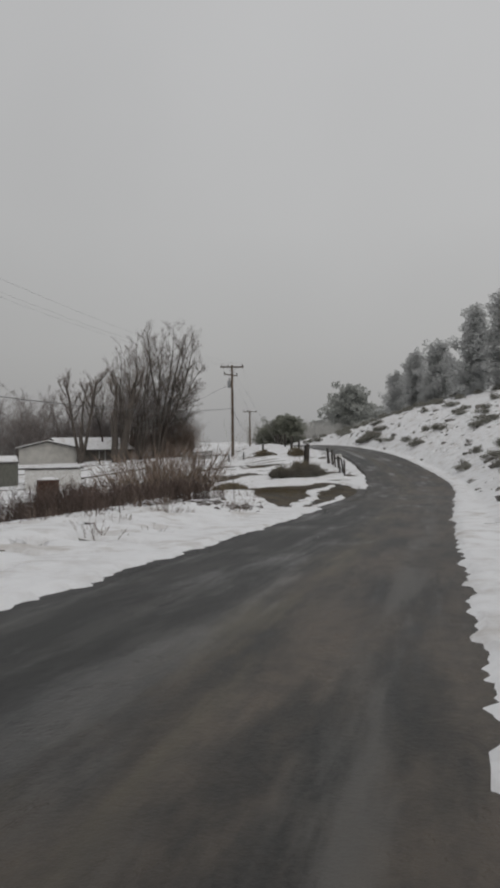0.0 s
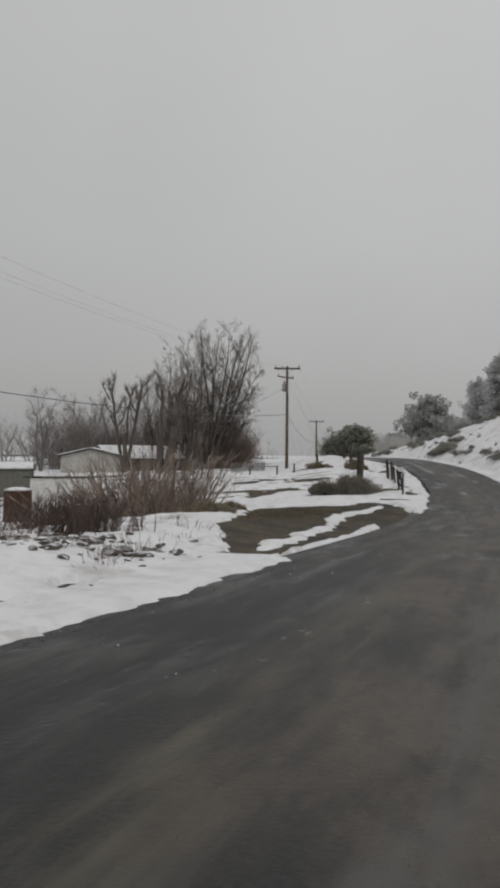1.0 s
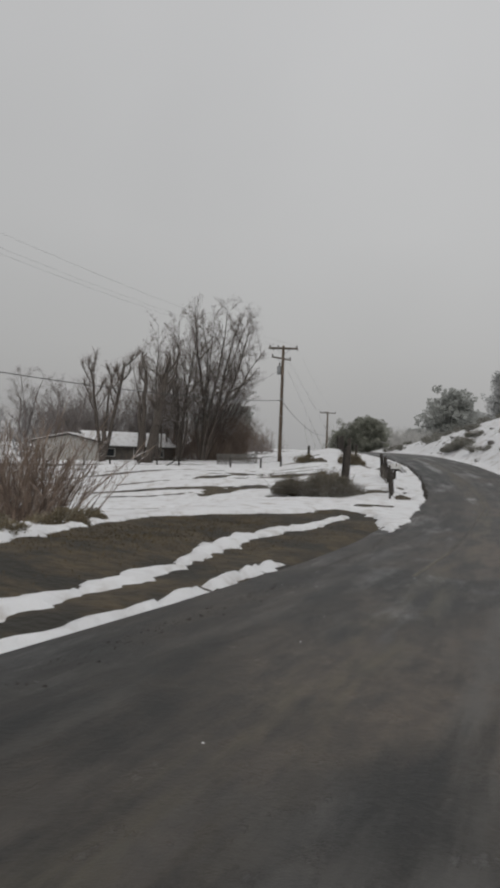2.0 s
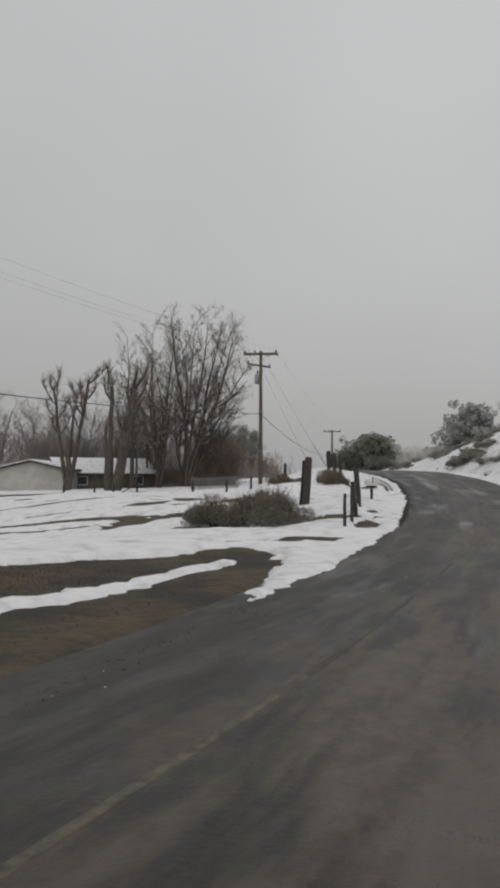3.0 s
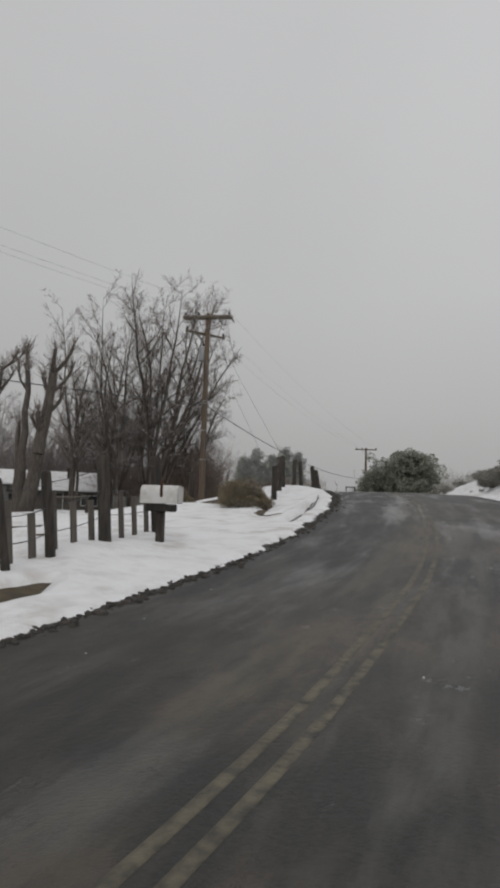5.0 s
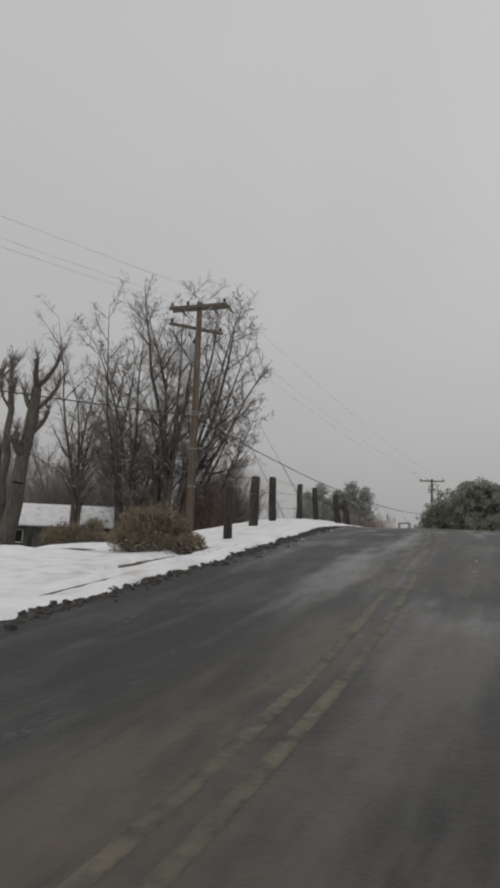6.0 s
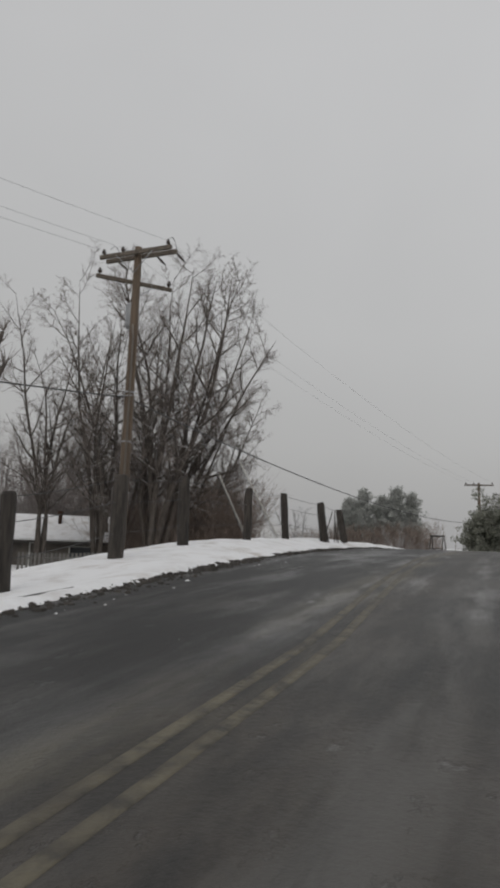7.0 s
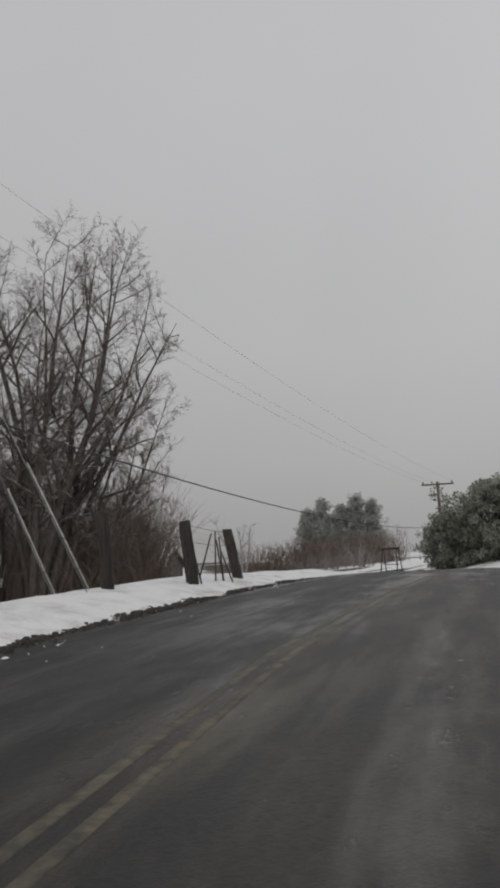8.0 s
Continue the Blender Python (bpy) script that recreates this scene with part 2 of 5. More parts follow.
def road_material():
    """Wet worn asphalt: grit, brown mud where cars cross, darker wet wheel tracks, dried pale lines between them."""
    m = bpy.data.materials.new("wet_asphalt")
    m.use_nodes = True
    N, L = m.node_tree.nodes, m.node_tree.links
    b = N["Principled BSDF"]
    uv = N.new("ShaderNodeUVMap")
    uv.uv_map = "UVMap"
    sepu = N.new("ShaderNodeSeparateXYZ")
    L.new(uv.outputs[0], sepu.inputs[0])
    t = N.new("ShaderNodeTexCoord")

    def tex(vec, sc, det=6, rough=0.6):
        n = N.new("ShaderNodeTexNoise")
        n.inputs["Scale"].default_value, n.inputs["Detail"].default_value, n.inputs["Roughness"].default_value = sc, det, rough
        L.new(vec, n.inputs["Vector"])
        return n.outputs["Fac"]

    def rng(v, a, z, lo=0.0, hi=1.0):
        r = N.new("ShaderNodeMapRange")
        r.interpolation_type = "SMOOTHSTEP"
        for k, x in (("From Min", a), ("From Max", z), ("To Min", lo), ("To Max", hi)):
            r.inputs[k].default_value = x
        L.new(v, r.inputs["Value"])
        return r.outputs["Result"]

    def mix(fac, a, c):
        x = N.new("ShaderNodeMix")
        x.data_type = "RGBA"
        L.new(fac, x.inputs["Factor"])
        for s, v in (("A", a), ("B", c)):
            if isinstance(v, tuple):
                x.inputs[s].default_value = (*v, 1)
            else:
                L.new(v, x.inputs[s])
        return x.outputs["Result"]

    def calc(op, a, c):
        x = N.new("ShaderNodeMath")
        x.operation = op
        for i, v in enumerate((a, c)):
            if isinstance(v, float):
                x.inputs[i].default_value = v
            else:
                L.new(v, x.inputs[i])
        return x.outputs[0]

    def stretched(along):
        mp = N.new("ShaderNodeMapping")
        mp.inputs["Scale"].default_value = (1.0, along, 1.0)
        L.new(uv.outputs[0], mp.inputs["Vector"])
        return mp.outputs["Vector"]

    def band(u, half, soft):
        """1 within half a width of the lateral offset u, fading over soft."""
        return rng(calc("ABSOLUTE", calc("SUBTRACT", sepu.outputs["X"], u), 0.0), half + soft, half)

    obj = t.outputs["Object"]
    streak = tex(stretched(0.16), 3.2, 7, 0.62)
    streak2 = tex(stretched(0.10), 1.1, 4)
    broad, blot, fine = tex(obj, 0.23, 4), tex(stretched(0.32), 1.7, 7, 0.70), tex(stretched(0.6), 7.0, 5, 0.68)
    grain = tex(obj, 34, 4, 0.75)
    col = mix(rng(grain, 0.32, 0.72), (0.007, 0.007, 0.0068), (0.028, 0.027, 0.025))
    # worn, paler tracks and old patches
    col = mix(rng(streak, 0.48, 0.66, 0, 0.65), col, (0.076, 0.074, 0.069))
    col = mix(rng(blot, 0.50, 0.60, 0, 0.6), col, (0.046, 0.043, 0.038))
    # the far lane is darker, wetter and less worn
    lane = rng(calc("ADD", sepu.outputs["X"], calc("MULTIPLY", broad, 0.8)), -0.9, -1.7)
    col = mix(calc("MULTIPLY", lane, rng(streak, 0.40, 0.66, 0.8, 0.35)), col, (0.009, 0.009, 0.0085))
    # pits that hold water
    pit = calc("MULTIPLY", rng(fine, 0.56, 0.66), rng(blot, 0.44, 0.60))
    col = mix(calc("MULTIPLY", pit, 0.85), col, (0.008, 0.008, 0.008))
    # brown mud carried on to the middle of the road and the lane beside it
    where = calc("MAXIMUM", calc("MULTIPLY", band(-0.75, 0.25, 0.7), 0.8), calc("MULTIPLY", band(0.6, 0.7, 1.0), 0.7))
    where = calc("MULTIPLY", where, rng(sepu.outputs["Y"], 92.0, 78.0, 0.3, 1.0))
    turnout = calc("MULTIPLY", rng(sepu.outputs["Y"], 44.0, 52.0), rng(sepu.outputs["Y"], 84.0, 74.0))
    where = calc("MAXIMUM", where, calc("MULTIPLY", turnout, rng(sepu.outputs["X"], -2.4, -1.0, 0.35, 1.0)))
    mud = calc("MULTIPLY", calc("MULTIPLY", where, rng(broad, 0.34, 0.54)), rng(calc("ADD", blot, calc("MULTIPLY", streak, 0.6)), 0.58, 0.92))
    col = mix(mud, col, mix(rng(fine, 0.35, 0.65), (0.066, 0.053, 0.042), (0.118, 0.094, 0.072)))
    # a yellowish dusting of worn paint along the centre, pale dried lines beside the wheel track
    col = mix(calc("MULTIPLY", band(-1.2, 0.10, 0.30), rng(streak, 0.42, 0.66, 0, 0.35)), col, (0.105, 0.090, 0.048))
    col = mix(calc("MULTIPLY", band(-0.32, 0.05, 0.22), rng(streak, 0.40, 0.60, 0, 0.65)), col, (0.095, 0.092, 0.086))
    b.inputs["Specular IOR Level"].default_value = 0.48
    L.new(col, b.inputs["Base Color"])
    wet = calc("MAXIMUM", rng(calc("ADD", calc("MULTIPLY", streak2, 0.6), calc("MULTIPLY", blot, 0.4)), 0.42, 0.66), pit)
    rough = rng(calc("SUBTRACT", wet, mud), 0.0, 1.0, 0.58, 0.34)
    L.new(rough, b.inputs["Roughness"])
    # a thin film of water over the worn surface
    b.inputs["Coat Roughness"].default_value = 0.28
    L.new(calc("MULTIPLY", rng(calc("SUBTRACT", wet, mud), 0.1, 1.0, 0.06, 0.34), rng(lane, 0.0, 1.0, 1.0, 0.4)), b.inputs["Coat Weight"])
    bp = N.new("ShaderNodeBump")
    bp.inputs["Distance"].default_value, bp.inputs["Strength"].default_value = 0.010, 1.0
    relief = calc("ADD", calc("ADD", calc("MULTIPLY", grain, 0.8), calc("MULTIPLY", blot, 1.6)), calc("MULTIPLY", streak, 0.8))
    L.new(calc("SUBTRACT", relief, calc("MULTIPLY", pit, 0.8)), bp.inputs["Height"])
    L.new(bp.outputs["Normal"], b.inputs["Normal"])
    return m


def paint_material(name, lo, hi, lo3, hi3, base=(0.128, 0.113, 0.078)):
    """Worn yellow road paint: the asphalt and mud show through where it has gone."""
    return mat(name, base, 0.6, second=(0.034, 0.031, 0.027), scale=9.0, detail=8, lo=lo, hi=hi,
               third=(0.040, 0.034, 0.027), scale3=1.5, lo3=lo3, hi3=hi3, bump=0.01, bscale=30)


M_ROAD = road_material()
M_PAINT = paint_material("worn_yellow_paint", 0.38, 0.70, 0.40, 0.85)
M_FAINT = paint_material("faint_yellow_paint", 0.30, 0.58, 0.36, 0.62)


# ---- the lie of the land ----
ROAD_Y = np.array([-400, -10, 0, 8, 21, 30, 34.4, 39, 45, 51.3, 55.1, 58.6, 62.2, 65.7, 75, 84, 91, 98, 106, 115, 130, 160, 900.0])
ROAD_X = np.array([0, 0, 0, 0, -0.10, -0.42, -0.74, -1.15, -2.15, -3.6, -4.8, -6.1, -7.6, -9.25, -13.3, -17.4, -21.1, -26.0, -33.0, -42.0, -58, -92, -900.0])
RISE_Y = np.array([-400, -10, 2, 6, 10, 14, 18, 22, 26, 30, 34, 38, 42, 46, 50, 54, 58, 62, 66, 70, 74, 78, 82, 86, 92, 98, 106, 115, 130, 160, 900.0])
ROAD_Z = np.array([1.0, 1.0, 0.86, 0.69, 0.49, 0.32, 0.18, 0.03, -0.16, -0.32, -0.40, -0.42, -0.39, -0.27, -0.06, 0.26, 0.66, 0.96, 1.15, 1.30, 1.39, 1.44, 1.44, 1.38, 1.18, 0.9, 0.6, 0.3, 0.0, -1.0, -2.0])


def smooth_table(ys, vs):
    """A table resampled finely and softened, so that the road has no kinks."""
    fine = np.arange(-40, 170, 0.5)
    v = np.interp(fine, ys, vs)
    k = np.hanning(15)
    k /= k.sum()
    pad = np.pad(v, 7, mode="edge")
    return fine, np.convolve(pad, k, mode="valid")


FY, FX = smooth_table(ROAD_Y, ROAD_X)
_, FZ = smooth_table(RISE_Y, ROAD_Z)


def road_x(y):
    return np.where((y > -39) & (y < 169), np.interp(y, FY, FX), np.interp(y, ROAD_Y, ROAD_X))


def road_z(y):
    return np.where((y > -39) & (y < 169), np.interp(y, FY, FZ), np.interp(y, RISE_Y, ROAD_Z))


def lateral(x, y):
    """Metres to the right of the driven line, and the y of the nearest place on it."""
    slope = (road_x(y + 0.5) - road_x(y - 0.5))
    c = 1 / np.sqrt(1 + slope * slope)
    u = (x - road_x(y)) * c
    return u, y + np.clip(u, -25, 25) * slope * c


def sstep(a, b, v):
    t = np.clip((v - a) / (b - a), 0, 1)
    return t * t * (3 - 2 * t)


def vnoise(x, y, seed=0):
    """Value noise on a lattice, 0 to 1."""
    xi, yi = np.floor(x).astype(np.int64), np.floor(y).astype(np.int64)
    fx, fy = x - xi, y - yi
    fx, fy = fx * fx * (3 - 2 * fx), fy * fy * (3 - 2 * fy)

    def h(a, b):
        n = (a * 374761393 + b * 668265263 + seed * 974711) & 0xFFFFFFFF
        n = ((n ^ (n >> 13)) * 1274126177) & 0xFFFFFFFF
        return ((n ^ (n >> 16)) & 0xFFFF) / 65535.0

    return (h(xi, yi) * (1 - fx) + h(xi + 1, yi) * fx) * (1 - fy) + (h(xi, yi + 1) * (1 - fx) + h(xi + 1, yi + 1) * fx) * fy


def fbm(x, y, octaves=4, seed=0):
    total, amp, norm = 0, 1.0, 0
    for k in range(octaves):
        total, norm, amp = total + amp * vnoise(x * 2 ** k, y * 2 ** k, seed + k), norm + amp, amp * 0.5
    return total / norm


LEFT_Y, LEFT_U = [-50, 4, 10, 18, 22, 26, 32, 38, 46, 58, 64, 70, 76, 82, 90, 100, 150], [-3.1, -3.1, -3.15, -2.9, -2.82, -2.87, -3.15, -3.33, -3.22, -3.12, -3.5, -4.15, -4.25, -3.95, -3.5, -3.0, -2.6]
RIGHT_Y, RIGHT_U = [-50, 14, 22, 30, 38, 46, 54, 62, 80, 95, 150], [0.20, 0.15, 0.38, 0.80, 1.22, 1.56, 1.80, 1.7, 2.2, 2.6, 3.0]


def land_z(x, y):
    """Height of the land and of the road's surface across it."""
    x, y = np.asarray(x, float), np.asarray(y, float)
    u, yn = lateral(x, y)
    zr = road_z(yn)
    left = -u
    field = -0.025 * np.clip(left - 13, 0, 38) + 0.25 * (fbm(x * 0.06, y * 0.06, 3, 5) - 0.5) - 0.05
    fade = 32 + np.clip(left - 10, 0, 16)
    field = field - 0.95 * sstep(8.0, 13, left) * (1 - sstep(0, 16, y - fade))
    field = field - 0.38 * np.exp(-((y - 43) / 9.0) ** 2) * (1 - sstep(10, 18, left))
    z_left = zr + (field - zr) * sstep(5.0, 13.0, left)
    z_left = z_left - 0.14 * np.exp(-((y - 45.5) / 4.0) ** 2) * sstep(5.0, 6.2, left) * (1 - sstep(8.5, 12, left))
    bank = np.interp(yn, [40, 46, 50, 53, 57, 61, 64, 66.5, 70, 76, 84, 92], [0, 0.04, 0.16, 0.0, -0.24, -0.38, -0.32, -0.08, 0.16, 0.24, 0.12, 0.0])
    rim = -np.interp(yn, LEFT_Y, LEFT_U)
    z_left = z_left + bank * sstep(rim, rim + 1.7, left) * (1 - sstep(0.0, 1.0, (left - rim - np.interp(yn, [44, 56], [1.6, 2.6])) / 3.0))
    z_left = z_left + 0.16 * np.interp(yn, [-10, 12, 24, 32], [0.3, 1, 1, 0]) * sstep(4.2, 6.0, left) * (1 - sstep(7.0, 12, left))
    start = np.interp(yn, RIGHT_Y, RIGHT_U) + 0.7
    rise = np.interp(yn, [-30, 8, 20, 40, 60, 75, 90, 105, 125, 150, 180, 300], [2.0, 2.2, 3.4, 5.4, 7.3, 7.2, 4.8, 2.4, 1.4, 1.2, 1.0, 2.0])
    up = np.clip(u - start, 0, None)
    hill = rise * (1 - np.exp(-up / 9.0)) + 0.5 * (fbm(x * 0.16, y * 0.16, 3, 9) - 0.5) * sstep(0.3, 4, up)
    z_right = zr + hill
    z = np.where(u < 0, z_left, z_right)
    off = np.where(u < 0, left - 3.0, u - 0.6)
    z = z + (fbm(x * 0.8, y * 0.8, 3, 2) - 0.5) * 0.10 * sstep(0.0, 1.5, off)
    crown = 0.004 * (np.clip(u, -4.5, 2.5) + 1.0) ** 2
    return z - crown * (1 - sstep(0.5, 2.5, off))


def ground_z(x, y):
    """Height of the bare earth, which passes under the road."""
    x, y = np.asarray(x, float), np.asarray(y, float)
    u, yn = lateral(x, y)
    lu, ru = np.interp(yn, LEFT_Y, LEFT_U), np.interp(yn, RIGHT_Y, RIGHT_U)
    inside = sstep(lu - 0.9, lu - 0.3, u) * (1 - sstep(ru + 0.3, ru + 0.9, u))
    return land_z(x, y) - 0.09 * inside - 0.03


def gz(x, y):
    return float(ground_z(np.array([x]), np.array([y]))[0])


# Bare places in the snow: centre, half sizes, turn in degrees.
BARE = [(-6.7, 38.9, 2.0, 0.62, 55), (-6.3, 36.6, 0.55, 0.45, 0), (-5.5, 39.2, 0.35, 0.25, 20),
        (-5.98, 43.75, 0.55, 1.25, 14), (-7.5, 44.9, 1.2, 0.95, 22), (-8.5, 44.4, 0.5, 0.6, 0), (-5.75, 42.5, 0.35, 0.5, 0), (-9.4, 45.8, 0.6, 0.4, 20), (-6.3, 45.6, 0.22, 0.7, 8), (-6.9, 47.0, 0.3, 0.7, 8), (-11.2, 39.6, 1.7, 0.5, 53), (-13.2, 41.6, 1.2, 0.3, 40),
        (-14.3, 44.9, 2.6, 0.75, 70), (-14.6, 51.0, 2.6, 0.9, 50), (-18.0, 50.0, 2.4, 0.7, 50), (-10.9, 46.4, 2.2, 0.6, 15), (-15.5, 52.0, 3.2, 0.6, 20), (-11.0, 50.5, 1.6, 0.4, 10),
        (-6.4, 16.2, 0.6, 0.4, 0), (-7.0, 17.3, 1.0, 0.8, 0), (-9.2, 15.0, 1.6, 1.5, 0),
        (-11.4, 17.6, 2.0, 1.6, 0), (-7.9, 18.6, 1.0, 0.7, 0), (0.85, 13.2, 0.32, 0.55, 10), (-17.0, 55.5, 2.5, 0.4, 20), (-10.3, 57.3, 0.55, 0.9, 0),
        (-8.1, 20.0, 1.2, 0.8, 0), (-18.5, 49.0, 2.2, 0.35, 25)]
# The muddy turn-out beside the road: its field side, and the two snow ridges left along it.
MUD_Y, MUD_X = [16.8, 18, 20, 22, 24, 27, 30, 32.4, 33.6, 35.2, 37.0, 38.2], [-4.2, -4.7, -5.7, -6.5, -7.1, -8.2, -9.2, -8.7, -8.0, -7.4, -7.0, -6.3]
RIDGE_Y, RIDGE_X = [18, 22.6, 25.5, 28, 31, 34, 36], [-3.95, -4.5, -4.95, -5.55, -5.75, -5.75, -6.0]


def snow_depth(x, y):
    """Depth of the snow cover; below zero there is none."""
    u, yn = lateral(x, y)
    wob = (fbm(x * 1.1, y * 1.1, 4, 21) - 0.5) * 0.9
    ragged = (fbm(x * 5.5, y * 5.5, 2, 27) - 0.5) * 0.24
    calm = np.interp(yn, [36, 46], [1.0, 0.5])
    lu, ru = np.interp(yn, LEFT_Y, LEFT_U) + (wob * 0.5 + ragged) * calm + 0.12 * (1 - calm), np.interp(yn, RIGHT_Y, RIGHT_U) + wob * 0.12 + ragged * 0.8 + (fbm(x * 11, y * 11, 2, 29) - 0.5) * 0.16
    edge = np.maximum(lu - u, u - ru)
    fine = fbm(x * 2.3, y * 2.3, 4, 33)
    grit = fbm(x * 3.6, y * 3.6, 3, 35) - 0.5
    d = 0.055 + 0.08 * (fbm(x * 0.5, y * 0.5, 3, 11) - 0.5)
    furrow = sstep(0.54, 0.62, fbm(x * 0.14 + y * 0.02, y * 0.80 - x * 0.34, 3, 17)) * sstep(6.5, 9, -u) * sstep(34, 45, y) * (1 - sstep(30, 60, -u))
    d = d - 0.46 * furrow * (0.3 + 0.7 * fine)
    hillbare = sstep(0.62, 0.68, fbm(x * 2.4, y * 2.4, 4, 41)) * sstep(1.2, 3.0, u - np.interp(yn, RIGHT_Y, RIGHT_U))
    d = d - 0.34 * hillbare
    scuffed = sstep(0.60, 0.66, fbm(x * 3.4, y * 3.4, 4, 51)) * sstep(3.6, 4.4, -u) * (1 - sstep(17, 19, y)) * (1 - sstep(12, 18, -u))
    d = d - 0.14 * scuffed
    for cx, cy, rx, ry, turn in BARE:
        c, s = math.cos(radians(turn)), math.sin(radians(turn))
        ex, ey = ((x - cx) * c + (y - cy) * s) / rx, (-(x - cx) * s + (y - cy) * c) / ry
        r = np.sqrt(ex * ex + ey * ey) + (fine - 0.5) * 0.8 + grit * 0.4
        d = d - 0.34 * (1 - sstep(0.75, 1.0, r))
    verge = lu - 0.1 - np.interp(y, [32.0, 32.8, 34.2, 35.8, 36.8, 38.0], [0, 0.18, 0.42, 0.75, 1.2, 3.5])
    verge = np.where(y < 32, -2.1, verge + road_x(y))
    mud = np.minimum(x - np.interp(y, MUD_Y, MUD_X), verge - x) + wob * 0.5 + grit * 0.5
    mud = np.minimum(mud, np.minimum(y - 16.8, 38.2 - y))
    d = d - 0.30 * sstep(-0.08, 0.16, mud)
    ridge = np.abs(x - np.interp(y, RIDGE_Y, RIDGE_X) + wob * 0.35) + grit * 0.35
    ridge = (1 - sstep(0.10, 0.23, ridge)) * sstep(17.6, 18.6, y) * (1 - sstep(35.2, 36, y))
    spill = np.abs(x - np.interp(y, [12, 16, 22, 24, 26.2], [-3.4, -3.5, -3.45, -3.75, -3.9])) + grit * 0.25
    spill = (1 - sstep(0.02, 0.09, spill * np.interp(y, [24.5, 26.3], [1.0, 2.6]))) * sstep(12, 14, y) * (1 - sstep(25.3, 26.0, y))
    d = np.maximum(d, 0.115 * np.maximum(ridge, spill) - 0.083)
    d = np.minimum(d, 0.10 * np.clip(edge, -1.2, 3) / 0.14)
    track = (1 - sstep(0.06, 0.2, np.abs(edge - 0.55 - wob * 0.25))) * sstep(55, 57, yn) * (1 - sstep(61.5, 62.5, yn)) * (u < 0)
    rut = (1 - sstep(0.12, 0.26, np.abs(edge - 1.93 - wob * 0.2))) * sstep(58.6, 59.6, yn) * (1 - sstep(62.4, 63.4, yn)) * (u < 0)
    d = d - 0.3 * np.maximum(track, rut)
    return np.clip(d + (fine - 0.5) * 0.05, -0.10, 0.22)


def axis_lines(lo, hi, step, far_lo, far_hi, growth=1.16):
    lines = list(np.arange(lo, hi, step))
    for sign, end in ((1, far_hi), (-1, far_lo)):
        p, s = (lines[-1] if sign > 0 else lo), step
        out = []
        while (p < end) if sign > 0 else (p > end):
            s = min(s * growth, 60)
            p += sign * s
            out.append(p)
        lines = lines + out if sign > 0 else out[::-1] + lines
    return np.array(lines)


def sheet(name, xs, ys, zfun, material, keep=None, uv=False):
    X, Y = np.meshgrid(xs, ys)
    Z = zfun(X, Y)
    nx, ny = len(xs), len(ys)
    idx = np.arange(nx * ny).reshape(ny, nx)
    quads = np.stack([idx[:-1, :-1], idx[:-1, 1:], idx[1:, 1:], idx[1:, :-1]], -1).reshape(-1, 4)
    if keep is not None:
        K = keep(X, Y).ravel()
        quads = quads[K[quads].any(axis=1)]
    used = np.unique(quads)
    back = np.zeros(nx * ny, int)
    back[used] = np.arange(len(used))
    me = bpy.data.meshes.new(name)
    co = np.stack([X.ravel(), Y.ravel(), Z.ravel()], -1)[used]
    me.from_pydata(co.tolist(), [], back[quads].tolist())
    me.materials.append(material)
    me.polygons.foreach_set("use_smooth", [True] * len(me.polygons))
    me.update()
    return new(name, me)


GX, GY = axis_lines(-20, 6, 0.26, -1500, 1500), axis_lines(-4, 84, 0.26, -600, 2500)
ground = sheet("ground", GX, GY, ground_z, M_EARTH)
tagged(ground, "damp brown earth with dead grass under thin snow", "ground", kind="structure")

SX, SY = axis_lines(-10.5, 2.5, 0.095, -1400, 1400, 1.07), axis_lines(3, 66, 0.095, -500, 2400, 1.07)
snow = sheet("snow_cover", SX, SY, lambda x, y: land_z(x, y) + np.clip(snow_depth(x, y), -0.08, 0.3), M_SNOW,
             keep=lambda x, y: snow_depth(x, y) > -0.05)
tagged(snow, "thin patchy white snow lying over field and slope", "snow", kind="stuff")


def misty_hills():
    """A long low range far beyond the field, its haze put into the colour."""
    n, rows = 160, 7
    verts, faces = [], []
    for i in range(n + 1):
        a = radians(127 + 110 * i / n)
        top = 92 + 50 * (float(fbm(np.array([i * 0.045]), np.array([3.1]), 4, 77)[0]) - 0.5) * 2
        top *= float(np.interp(i, [0, 8, 18, 40, 160], [0.0, 0.42, 0.72, 1.0, 1.1]))
        for k in range(rows):
            f = k / (rows - 1)
            r = 640 + 240 * f + 14 * (float(vnoise(np.array([i * 0.7]), np.array([k * 1.3]), 5)[0]) - 0.5)
            verts.append((r * math.cos(a), 60 + r * math.sin(a), -8 + top * f ** 0.8))
    for i in range(n):
        for k in range(rows - 1):
            faces.append((i * rows + k, i * rows + k + 1, (i + 1) * rows + k + 1, (i + 1) * rows + k))
    me = bpy.data.meshes.new("distant_hills")
    me.from_pydata(verts, [], faces)
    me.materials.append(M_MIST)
    me.polygons.foreach_set("use_smooth", [True] * len(faces))
    me.update()
    return tagged(new("distant_hills", me), "far grey hills with haze put into their colour", "hill", kind="structure")


misty_hills()


